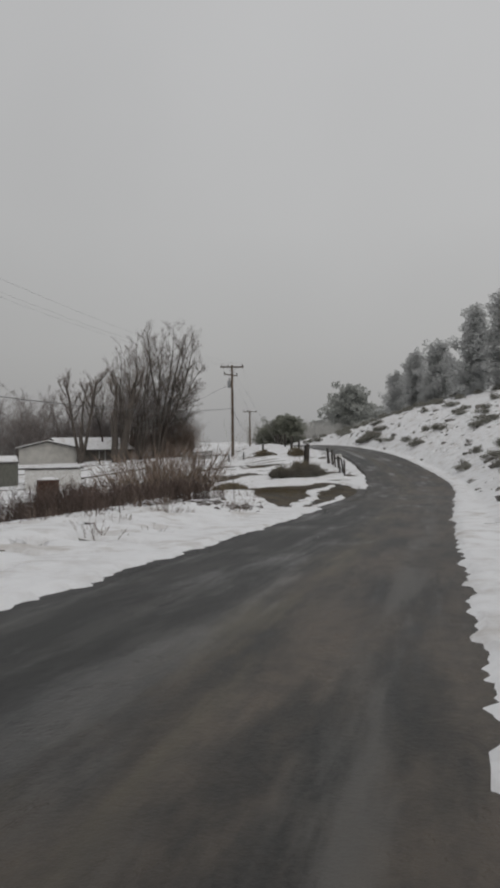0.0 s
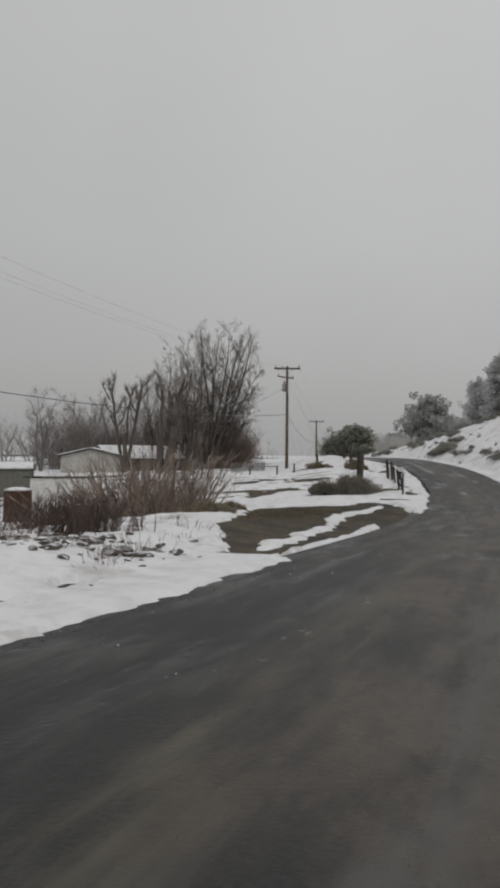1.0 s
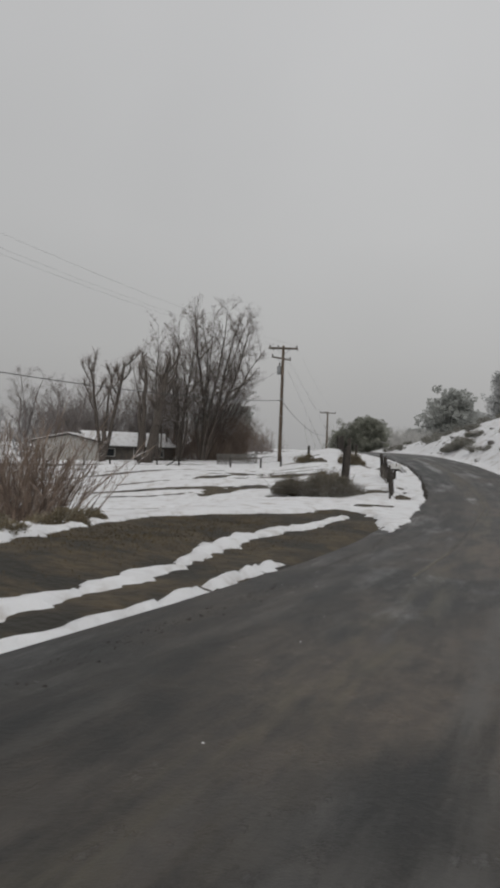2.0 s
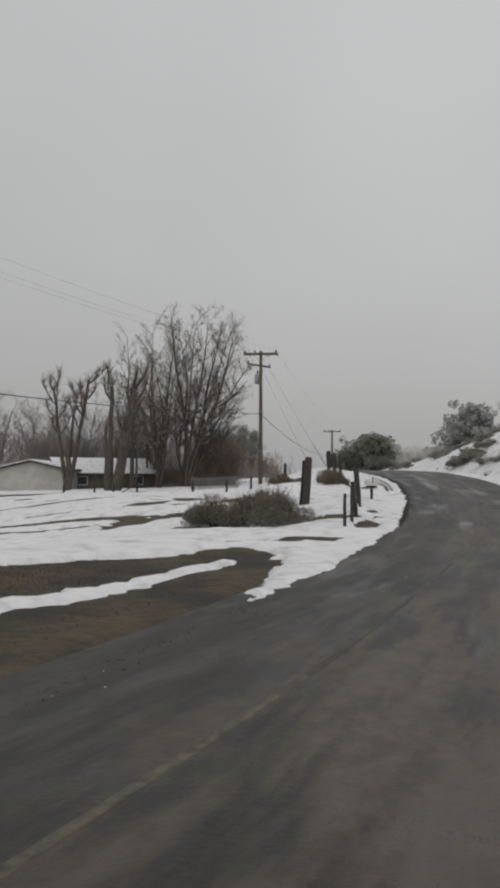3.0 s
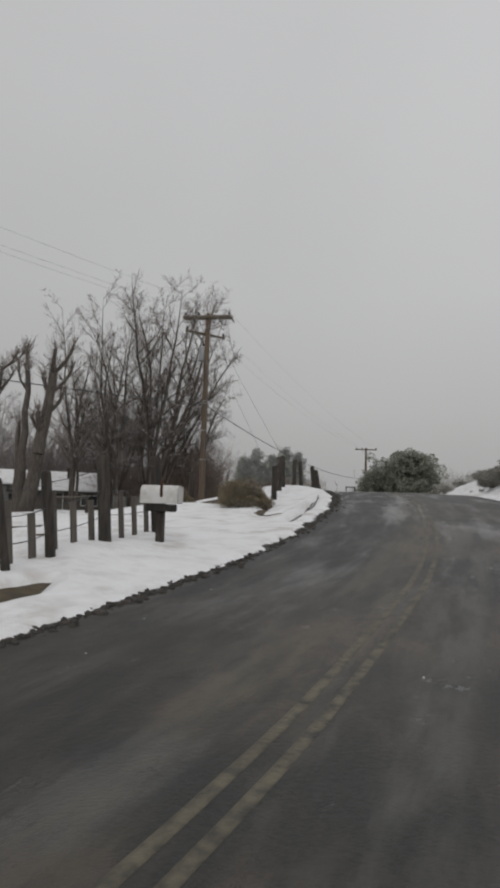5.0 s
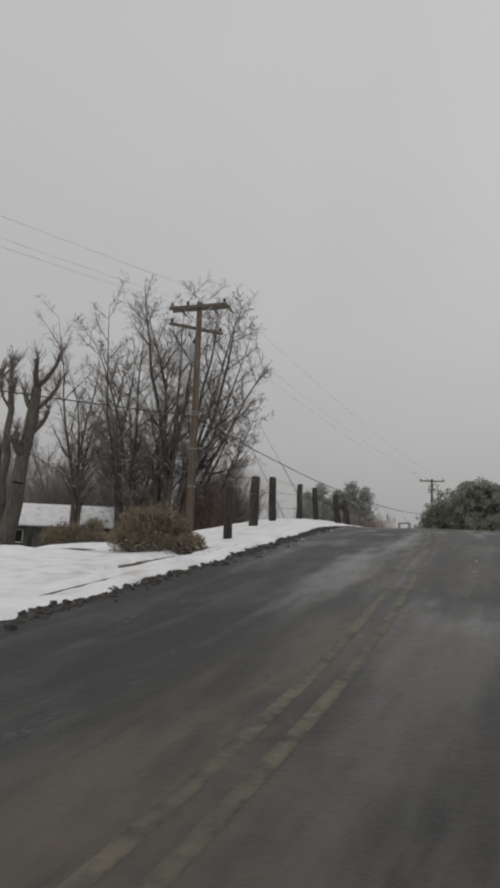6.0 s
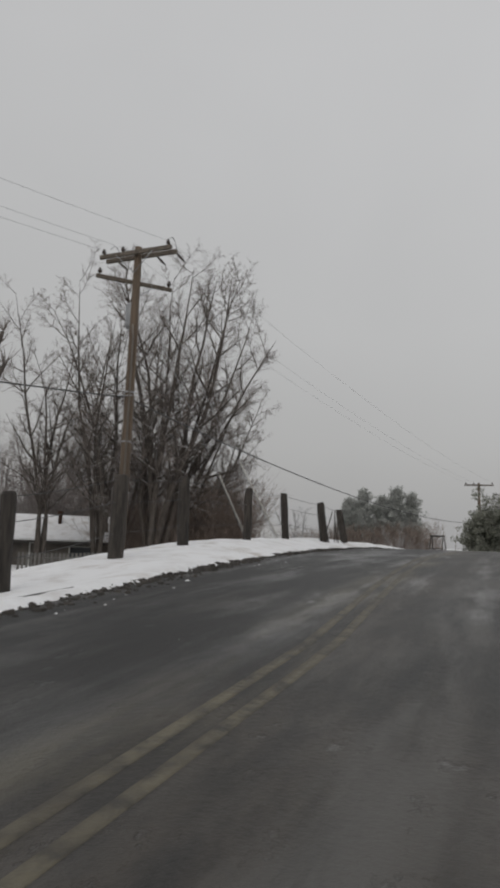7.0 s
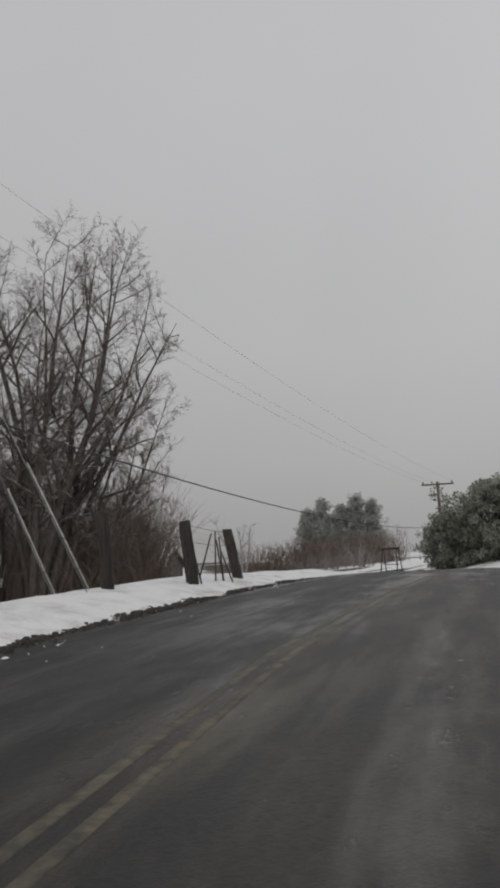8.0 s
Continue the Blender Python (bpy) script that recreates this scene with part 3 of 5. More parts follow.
def ribbon(name, ys, u_left, u_right, across, lift, material, crown=0.0, skirt=False):
    """A strip that follows the road between two lateral offsets, with UVs in metres across and along."""
    verts, uvs, faces = [], [], []
    along = 0.0
    if skirt:
        across = 3
    for i, y in enumerate(ys):
        slope = float(road_x(y + 0.5) - road_x(y - 0.5))
        n = math.sqrt(1 + slope * slope)
        if i:
            along += (ys[i] - ys[i - 1]) * n
        a, b = u_left(y), u_right(y)
        for k in range(across + 1):
            u = a + (b - a) * k / across
            drop = 0.0
            if skirt:
                u, drop = ((a - 0.01, 0.02), (a, 0.0), (b, 0.0), (b + 0.01, 0.02))[k]
            x, yy = float(road_x(y)) + u / n, y - u * slope / n
            verts.append((x, yy, float(road_z(y)) + lift - drop - crown * (u + 1.0) ** 2))
            uvs.append((u, along))
    w = across + 1
    for i in range(len(ys) - 1):
        for k in range(across):
            faces.append((i * w + k, i * w + k + 1, (i + 1) * w + k + 1, (i + 1) * w + k))
    me = bpy.data.meshes.new(name)
    me.from_pydata(verts, [], faces)
    layer = me.uv_layers.new(name="UVMap")
    flat = np.array([uvs[v] for f in faces for v in f]).ravel()
    layer.data.foreach_set("uv", flat)
    me.materials.append(material)
    me.polygons.foreach_set("use_smooth", [True] * len(faces))
    me.update()
    return new(name, me)


YS = list(np.arange(-30, 118, 0.5))
road = ribbon("road", YS, lambda y: np.interp(y, LEFT_Y, LEFT_U) - 0.35, lambda y: max(np.interp(y, RIGHT_Y, RIGHT_U), 0.9) + 0.35, 14, 0.0, M_ROAD, 0.004)
tagged(road, "wet muddy grey asphalt road with worn wheel tracks", "road", kind="structure")

LINE_Y, LINE_U = [-30, 4, 10, 18, 26, 34, 38, 42, 46, 50, 54, 58, 62, 66, 70, 74, 78, 82, 90], [-1.2, -1.25, -1.42, -1.50, -1.50, -1.42, -1.32, -0.98, -0.86, -0.82, -0.86, -1.0, -0.96, -1.18, -1.38, -1.22, -0.94, -0.56, -0.1]
for off, y0, y1, paint in ((-0.075, 25.5, 29.6, M_PAINT), (-0.075, 29.5, 37.1, M_FAINT), (-0.075, 37.0, 100, M_PAINT), (0.075, 38.6, 100, M_PAINT)):
    line = ribbon("centre_line", list(np.arange(y0, y1, 0.5)), lambda y, o=off: np.interp(y, LINE_Y, LINE_U) + o - 0.030,
                  lambda y, o=off: np.interp(y, LINE_Y, LINE_U) + o + 0.030, 1, 0.003, paint, 0.004, True)
    tagged(line, "worn yellow painted centre line half under mud", "road marking", kind="structure")


# ---- mesh helpers ----
def part(name, bm, material, parent=None, label=""):
    """Links a bmesh as one mesh object, under a thing or a part where one is given."""
    me = bpy.data.meshes.new(name)
    bm.to_mesh(me)
    bm.free()
    me.materials.append(material)
    ob = new(name, me)
    if parent:
        ob.parent = parent
    if label:
        tagged(ob, label)
    return ob


def raw(name, verts, faces, material, parent=None, label="", smooth=False):
    me = bpy.data.meshes.new(name)
    me.from_pydata(verts, [], faces)
    me.materials.append(material)
    if smooth:
        me.polygons.foreach_set("use_smooth", [True] * len(faces))
    me.update()
    ob = new(name, me)
    if parent:
        ob.parent = parent
    if label:
        tagged(ob, label)
    return ob


def root(name, x, y, z, turn=0.0, label="", category="", group="", kind=""):
    ob = new(name)
    ob.matrix_world = pose(x, y, z, 0, 0, turn)
    return tagged(ob, label, category, group, kind)


def box(bm, x0, y0, z0, x1, y1, z1, bevel=0.0):
    r = bmesh.ops.create_cube(bm, size=1.0)
    vs = r["verts"]
    for v in vs:
        v.co = Vector(((x0 + x1) / 2 + v.co.x * (x1 - x0), (y0 + y1) / 2 + v.co.y * (y1 - y0), (z0 + z1) / 2 + v.co.z * (z1 - z0)))
    if bevel:
        es = list({ed for v in vs for ed in v.link_edges})
        bmesh.ops.bevel(bm, geom=es, offset=bevel, segments=2, affect="EDGES")
    return bm


def tube(bm, pts, radii, sides=8, cap=True, rough=0.0, seed=1):
    """A tapered tube along points."""
    rng = random.Random(seed)
    rings = []
    for i, p in enumerate(pts):
        p = Vector(p)
        d = (Vector(pts[min(i + 1, len(pts) - 1)]) - Vector(pts[max(i - 1, 0)])).normalized()
        a = d.orthogonal().normalized() if abs(d.z) < 0.95 else Vector((1, 0, 0))
        a = (a - d * a.dot(d)).normalized()
        b = d.cross(a)
        r = radii[i]
        rings.append([bm.verts.new(p + (a * math.cos(2 * math.pi * k / sides) + b * math.sin(2 * math.pi * k / sides)) * r * (1 + rough * rng.uniform(-1, 1)))
                      for k in range(sides)])
    for r0, r1 in zip(rings, rings[1:]):
        for k in range(sides):
            f = bm.faces.new((r0[k], r0[(k + 1) % sides], r1[(k + 1) % sides], r1[k]))
            f.smooth = True
    if cap:
        bm.faces.new(rings[0][::-1])
        bm.faces.new(rings[-1])
    return bm


def sag(a, b, drop, n=24):
    a, b = Vector(a), Vector(b)
    return [a.lerp(b, k / n) - Vector((0, 0, drop * 4 * (k / n) * (1 - k / n))) for k in range(n + 1)]


# ---- trees and shrubs ----
def segments_mesh(segs, sides=3):
    """Tapered prisms for many branch segments at once: rows of p0, p1, r0, r1."""
    s = np.array(segs, float)
    p0, p1, r0, r1 = s[:, 0:3], s[:, 3:6], s[:, 6], s[:, 7]
    d = p1 - p0
    d = d / np.maximum(np.linalg.norm(d, axis=1, keepdims=True), 1e-6)
    ref = np.where(np.abs(d[:, 2:3]) > 0.9, [[1.0, 0, 0]], [[0, 0, 1.0]])
    a = np.cross(d, ref)
    a /= np.maximum(np.linalg.norm(a, axis=1, keepdims=True), 1e-6)
    b = np.cross(d, a)
    verts = []
    for p, r in ((p0, r0), (p1, r1)):
        for k in range(sides):
            t = 2 * math.pi * k / sides
            verts.append(p + (a * math.cos(t) + b * math.sin(t)) * r[:, None])
    V = np.stack(verts, 1).reshape(-1, 3)
    base = np.arange(len(s)) * (2 * sides)
    F = np.stack([np.stack([base + k, base + (k + 1) % sides, base + sides + (k + 1) % sides, base + sides + k], -1) for k in range(sides)], 1).reshape(-1, 4)
    return V.tolist(), F.tolist()


# per level: least and most angle off the parent in degrees, crookedness, pull upwards, steps
HABIT = ((0, 0, 0.075, 0.010, 9), (32, 60, 0.10, 0.060, 6), (32, 60, 0.18, 0.025, 4), (30, 66, 0.26, 0.0, 3))


def grow(rng, p, d, length, r, level, out, kids, last, shrink, clear, inside=None, arch=1.0):
    """A crooked limb that sheds alternating side shoots; rows go to out[level]."""
    crook, lift, steps = HABIT[level][2:]
    p, d = Vector(p), Vector(d).normalized()
    turn = rng.uniform(0, 6.28)
    if inside and level < 3:
        whole, length = length, 0.5
        while length < whole and inside(p + (d + Vector((0, 0, lift * arch * 1.5))).normalized() * length / (0.97, 0.90, 0.86)[level]):
            length += 0.35
        if level and length < 0.26 * whole:
            return
        r *= max(0.35, min(1.0, 1.25 * length / whole)) if level else 1.0
    for i in range(steps):
        d = (d + Vector((rng.gauss(0, crook), rng.gauss(0, crook), rng.gauss(0, crook) * 0.8 + lift * arch))).normalized()
        q = p + d * (length / steps)
        ra, rb = r * (1 - 0.94 * (i / steps) ** 1.3), max(r * (1 - 0.94 * ((i + 1) / steps) ** 1.3), 0.004)
        out[level].append((*p, *q, ra, rb))
        if level < last and i >= (clear if level == 0 else 1 if level == 1 else 0):
            for _ in range(kids[level]):
                if rng.random() < 0.88:
                    turn += 2.4 + rng.uniform(-0.5, 0.5)
                    side = d.orthogonal().normalized()
                    side.rotate(Matrix.Rotation(turn, 3, d))
                    lo1, hi1 = HABIT[level + 1][:2]
                    an = radians(rng.uniform(lo1, hi1))
                    nd = d * math.cos(an) + side * math.sin(an)
                    ln = length * shrink[level] * rng.uniform(0.55, 1.15) * (1 - 0.60 * i / steps)
                    grow(rng, p.lerp(q, rng.random()), nd, ln, max(min(ra * 0.55, ln * 0.028), 0.006), level + 1, out, kids, last, shrink, clear, inside, arch)
        p = q


def bare_tree(name, x, y, height, seed, label, stems=1, lean=(0, 0), kids=(2, 2, 3), last=3, radius=0.3, twig_mat=None, bark=None, dz=0.0,
              fan=0.35, shrink=(0.42, 0.42, 0.40), dome=None, clear=2, arch=1.0, tops=()):
    """A leafless tree; height is the length of its stems, unless tops gives the places where they end. dome: world centre x, y, height at which the crown begins to close, reach, height of the crown above that."""
    rng = random.Random(seed)
    tree = root(name, x, y, gz(x, y) - 0.08 + dz, 0, label, "tree")
    out = [[] for _ in range(last + 1)]

    def inside(q):
        cx, cy, cz, rh, rv = dome
        e = (math.hypot(x + q.x - cx, y + q.y - cy) / rh) ** 3.0 + (max(q.z - cz, 0) / rv) ** 3.0
        return e < 1 + 0.22 * noise.noise(q * 0.4)

    for tx, ty, tz in tops:
        tip = Vector((tx - x, ty - y, tz)) - Vector((0, 0, tree.location.z))
        p = Vector((tip.x, tip.y, 0)) * 0.10
        grow(rng, p, tip - p, (tip - p).length * 1.03, radius * rng.uniform(0.7, 1.05), 0, out, kids, last, shrink, clear, inside if dome else None, arch)
    for k in range(0 if tops else stems):
        a = 2 * math.pi * k / max(stems, 1) + rng.uniform(-0.4, 0.4)
        f = fan * (stems > 1) * rng.uniform(0.35, 1.15)
        d = Vector((math.cos(a) * f + lean[0], math.sin(a) * f + lean[1], 1.0))
        p = Vector((math.cos(a), math.sin(a), 0)) * radius * 1.1 * (stems > 1)
        grow(rng, p, d, height * rng.uniform(0.82, 1.08), radius * rng.uniform(0.7, 1.05), 0, out, kids, last, shrink, clear, inside if dome else None, arch)
    big = [s for lv in out[:2] for s in lv]
    small = [s for lv in out[2:] for s in lv]
    V, F = segments_mesh(big, 6)
    raw("trunk", V, F, bark or M_BARK, tree, smooth=True)
    V, F = segments_mesh(small, 3)
    raw("crown", V, F, twig_mat or M_TWIG, tree, "fine leafless twigs")
    return tree


def pollard(name, x, y, height, seed, label, trunks):
    """A lopped tree: thick trunks that end in stubby raised arms with tufts of thin shoots. trunks: rows of foot x, foot y, lean x, lean y,
    share of the height to its end, radius, share of the height at which the arms begin."""
    rng = random.Random(seed)
    tree = root(name, x, y, gz(x, y) - 0.08, 0, label, "tree")
    big, small = [], []

    def shoots(s, n, ln0):
        for _ in range(n):
            e0, e = Vector(s), Vector((rng.gauss(0, 0.5), rng.gauss(0, 0.5), 1)).normalized()
            ln = ln0 * rng.uniform(0.4, 1.2)
            for j in range(3):
                e1 = e0 + e * ln / 3
                small.append((*e0, *e1, 0.020 - 0.005 * j, 0.015 - 0.005 * j))
                e0, e = e1, (e + Vector((rng.gauss(0, 0.25), rng.gauss(0, 0.25), 0.15))).normalized()

    for fx, fy, lx, ly, share, r, begin in trunks:
        h = height * share
        tip, pts = Vector((fx, fy, 0)), []
        n = 7
        for i in range(n):
            q = Vector((fx + lx * h * (i + 1) / n + rng.gauss(0, 0.06), fy + ly * h * (i + 1) / n + rng.gauss(0, 0.06), h * (i + 1) / n))
            big.append((*tip, *q, r * (1 - 0.07 * i), r * (1 - 0.07 * (i + 1))))
            tip = q
            pts.append(q)
        for q in pts:
            if q.z < begin * height:
                continue
            for k in range(2):
                a = rng.uniform(0, 6.28)
                d = Vector((math.cos(a) * 1.0 + lx, math.sin(a) * 1.0 + ly, 0.55)).normalized()
                s, rr, ln = Vector(q), r * rng.uniform(0.28, 0.45), height * rng.uniform(0.10, 0.22)
                for i in range(4):
                    d = (d + Vector((rng.gauss(0, 0.12), rng.gauss(0, 0.12), 0.30))).normalized()
                    e = s + d * ln / 4
                    big.append((*s, *e, rr * (1 - 0.1 * i), rr * (1 - 0.1 * (i + 1))))
                    s = e
                    shoots(s, 18 if i > 1 else 5, 1.0)
        shoots(tip, 26, 1.2)
    V, F = segments_mesh(big, 7)
    raw("trunk", V, F, M_BARK, tree, smooth=True)
    V, F = segments_mesh(small, 3)
    raw("crown", V, F, M_TWIG, tree, "thin upright shoots")
    return tree


def leaf_cloud(rng, clumps, per, size, flat=0.6, upward=0.0):
    """Small two-triangle blades strewn through the shells of ellipsoid clumps: rows of cx, cy, cz, rx, ry, rz."""
    V, F = [], []
    for cx, cy, cz, rx, ry, rz in clumps:
        n = int(per * rng.uniform(0.8, 1.2))
        g = np.random.RandomState(rng.randint(0, 10 ** 6))
        d = g.normal(size=(n, 3))
        d /= np.linalg.norm(d, axis=1, keepdims=True)
        rad = g.uniform(0.45, 1.12, (n, 1)) ** 0.6
        c = np.array([cx, cy, cz]) + d * rad * [rx, ry, rz]
        ax = d * 0.7 + g.normal(size=(n, 3)) * 0.6 + [0, 0, upward]
        ax /= np.linalg.norm(ax, axis=1, keepdims=True)
        sd = np.cross(ax, g.normal(size=(n, 3)))
        sd /= np.maximum(np.linalg.norm(sd, axis=1, keepdims=True), 1e-6)
        ln = size * g.uniform(0.6, 1.5, (n, 1))
        w = ln * 0.32 * flat
        k = len(V)
        P = np.stack([c - sd * w * 0.5, c + ax * ln * 0.5 - sd * w, c + ax * ln, c + ax * ln * 0.5 + sd * w], 1).reshape(-1, 3)
        V += P.tolist()
        i = k + 4 * np.arange(n)
        F += np.stack([i, i + 1, i + 2, i + 3], -1).tolist()
    return V, F


def evergreen(name, x, y, height, width, seed, label, material, per=60, size=0.3, shape="pine", z=None, group=""):
    """A trunk with whorls of limbs; each limb carries ragged tufts of narrow blades."""
    rng = random.Random(seed)
    tree = root(name, x, y, (gz(x, y) if z is None else z) - 0.1, 0, label, "tree", group)
    bm = bmesh.new()
    tube(bm, [(0, 0, 0), (0.05, 0.02, height * 0.3), (0.0, 0.08, height * 0.65), (0.03, 0, height * 0.93)],
         [width * 0.05, width * 0.042, width * 0.028, 0.02], 8, rough=0.08)
    clumps, segs = [], []
    lop = [rng.uniform(0.72, 1.22) for _ in range(9)]
    whorls = {"pine": 15, "column": 16, "round": 13}[shape]
    for i in range(whorls):
        f = (i + 0.5) / whorls
        if shape == "column":
            h, reach = height * (0.10 + 0.86 * f), width * 0.5 * (1.05 - 0.85 * f ** 1.8)
            n, climb, tuft = 9, 0.55, width * 0.085
        elif shape == "pine":
            h, reach = height * (0.05 + 0.89 * f), width * 0.5 * (1.06 - 0.74 * f ** 1.6) * (0.70 + 0.30 * min(1.0, f * 4))
            n, climb, tuft = 9, 0.22, width * 0.11
        else:
            h, reach = height * (0.05 + 0.81 * f), width * 0.5 * math.sqrt(max(0.08, 1 - (1.45 * f - 0.55) ** 2))
            n, climb, tuft = 15, 0.28, width * 0.050
        for k in range(n):
            a = 2 * math.pi * (k + rng.random() * 0.8) / n + i * 1.3
            if shape == "pine" and rng.random() < 0.14:
                continue
            r = reach * lop[int(a / 0.7) % 9] * (rng.uniform(0.35, 1.40) if shape == "pine" else rng.uniform(0.55, 1.25))
            d = Vector((math.cos(a), math.sin(a), climb + rng.gauss(0, 0.12)))
            foot = Vector((0, 0, h - 0.04 * height))
            tip = foot + d * r
            segs.append((*foot, *(foot + d * r * 0.5), width * 0.013, width * 0.008))
            segs.append((*(foot + d * r * 0.5), *tip, width * 0.008, 0.006))
            steps = (7 if shape == "round" else 4) if r > tuft * 2.5 else 2
            for j in range(steps):
                q = foot.lerp(tip, (j + 1.0) / steps) + Vector((rng.gauss(0, 0.5), rng.gauss(0, 0.5), rng.gauss(0, 0.45))) * tuft * (1.6 if shape == "pine" else 1.0)
                s = tuft * rng.uniform(0.6, 1.25)
                clumps.append((*q, s * 1.15, s * 1.15, s * 0.75))
    for k in range(4):
        clumps.append((rng.gauss(0, 0.03) * width, rng.gauss(0, 0.03) * width, height * (0.86 + 0.035 * k), width * 0.07, width * 0.07, height * 0.035))
    # Pines take the haze-pale bark, rounded junipers the plain one.
    part("trunk", bm, M_BARK if shape == "round" else M_HAZETWIG, tree)
    V, F = segments_mesh(segs, 4)
    tagged(raw("limbs", V, F, M_BARK if shape == "round" else M_HAZETWIG, tree), kind="stuff")
    V, F = leaf_cloud(rng, clumps, per, size, 1.5 if shape == "pine" else 0.75)
    raw("crown", V, F, material, tree)
    return tree


def stem_shrub(name, x, y, height, width, stems, seed, label, material, lean=0.5, radius=0.011, twigs=4, depth=None, category="shrub"):
    """Many thin stems fanning up from a wide base, each with side twigs."""
    rng = random.Random(seed)
    sh = root(name, x, y, gz(x, y) - 0.05, 0, label, category)
    segs, fine = [], []
    depth = depth or width
    for _ in range(stems):
        bx, by = rng.gauss(0, 0.26) * width, rng.gauss(0, 0.26) * depth
        p = Vector((bx, by, gz(x + bx, y + by) - gz(x, y)))
        d = Vector((bx / width * lean * 2 + rng.gauss(0, 0.16), by / depth * lean * 2 + rng.gauss(0, 0.16), 1)).normalized()
        ln = height * rng.uniform(0.5, 1.1)
        r = radius * rng.uniform(0.6, 1.4)
        for i in range(4):
            d = (d + Vector((rng.gauss(0, 0.08), rng.gauss(0, 0.08), -0.02))).normalized()
            q = p + d * ln / 4
            segs.append((*p, *q, r * (1 - 0.2 * i), r * (1 - 0.2 * (i + 1))))
            for _ in range(twigs):
                e = (d + Vector((rng.gauss(0, 0.45), rng.gauss(0, 0.45), 0.15))).normalized()
                t = p.lerp(q, rng.random())
                fine.append((*t, *(t + e * ln * rng.uniform(0.10, 0.28)), r * 0.42, r * 0.2))
            p = q
    V, F = segments_mesh(segs, 4)
    tagged(raw("brushwood", V, F, material, sh), kind="stuff")
    V, F = segments_mesh(fine, 3)
    tagged(raw("fine_growth", V, F, material, sh), kind="stuff")
    return sh


def sagebrush(name, x, y, height, width, seed, label, material=None, per=520, size=0.10, depth=None, group="", fluff=0):
    """A low bush: woody stems under mounded tufts of small narrow leaves."""
    rng = random.Random(seed)
    sh = root(name, x, y, gz(x, y) - 0.04, rng.uniform(0, 20) if depth is None else 0, label, "shrub", group)
    depth = depth or width
    segs, clumps = [], []
    n = max(7, int(9 * (width * depth) ** 0.5))
    for k in range(n):
        a, rr = rng.uniform(0, 6.28), math.sqrt(rng.random())
        cx, cy = math.cos(a) * rr * width * 0.42, math.sin(a) * rr * depth * 0.42
        h = height * (1.0 - 0.55 * rr * rr) * rng.uniform(0.46, 1.04)
        s = 0.16 * (width + depth) / 2 * rng.uniform(0.42, 1.3)
        clumps.append((cx, cy, h * 0.74, s, s, min(s, h * 0.42)))
        p = Vector((cx * 0.25, cy * 0.25, 0))
        for i in range(3):
            q = Vector((cx * (0.25 + 0.25 * (i + 1)), cy * (0.25 + 0.25 * (i + 1)), h * 0.3 * (i + 1))) + Vector((rng.gauss(0, 0.04), rng.gauss(0, 0.04), 0))
            segs.append((*p, *q, 0.03 - 0.008 * i, 0.022 - 0.008 * i))
            p = q
        for _ in range(16 if size < 0.1 else 7):
            t = Vector((cx + rng.gauss(0, s * 0.5), cy + rng.gauss(0, s * 0.5), h * 0.6))
            e = Vector((rng.gauss(0, 0.4), rng.gauss(0, 0.4), 1)).normalized()
            segs.append((*t, *(t + e * height * rng.uniform(0.25, 0.55)), 0.006, 0.002))
    for k in range(n if fluff else 0):
        a, s = rng.uniform(0, 6.28), 0.13 * (width + depth) / 2 * rng.uniform(0.6, 1.3)
        clumps.append((math.cos(a) * width * 0.45, math.sin(a) * depth * 0.45, height * rng.uniform(0.12, 0.38), s, s, s * 0.8))
    V, F = segments_mesh(segs, 4)
    tagged(raw("brushwood", V, F, M_SAGESTEM, sh), kind="stuff")
    if fluff:
        fine = []
        for _ in range(fluff):
            ba, br = rng.uniform(0, 6.28), 0.36 * math.sqrt(rng.random())
            bx, by = math.cos(ba) * br * width, math.sin(ba) * br * depth
            d = Vector((bx / width * 0.9 + rng.gauss(0, 0.16), by / depth * 0.9 + rng.gauss(0, 0.16), 1)).normalized()
            p, ln = Vector((bx, by, 0.1)), height * rng.uniform(0.55, 0.98) * (1.05 - 1.1 * br)
            for j in range(3):
                q = p + d * ln / 3
                fine.append((*p, *q, 0.006, 0.004))
                for _ in range(4):
                    e = (d + Vector((rng.gauss(0, 0.5), rng.gauss(0, 0.5), 0.2))).normalized()
                    s0 = p.lerp(q, rng.random())
                    fine.append((*s0, *(s0 + e * ln * rng.uniform(0.10, 0.25)), 0.004, 0.002))
                d, p = (d + Vector((rng.gauss(0, 0.12), rng.gauss(0, 0.12), 0))).normalized(), q
        V, F = segments_mesh(fine, 3)
        tagged(raw("fine_growth", V, F, M_FLUFF, sh), kind="stuff")
    V, F = leaf_cloud(rng, clumps, per, size, 0.32, 0.6)
    tagged(raw("foliage", V, F, material or M_SAGE, sh), kind="stuff")
    return sh


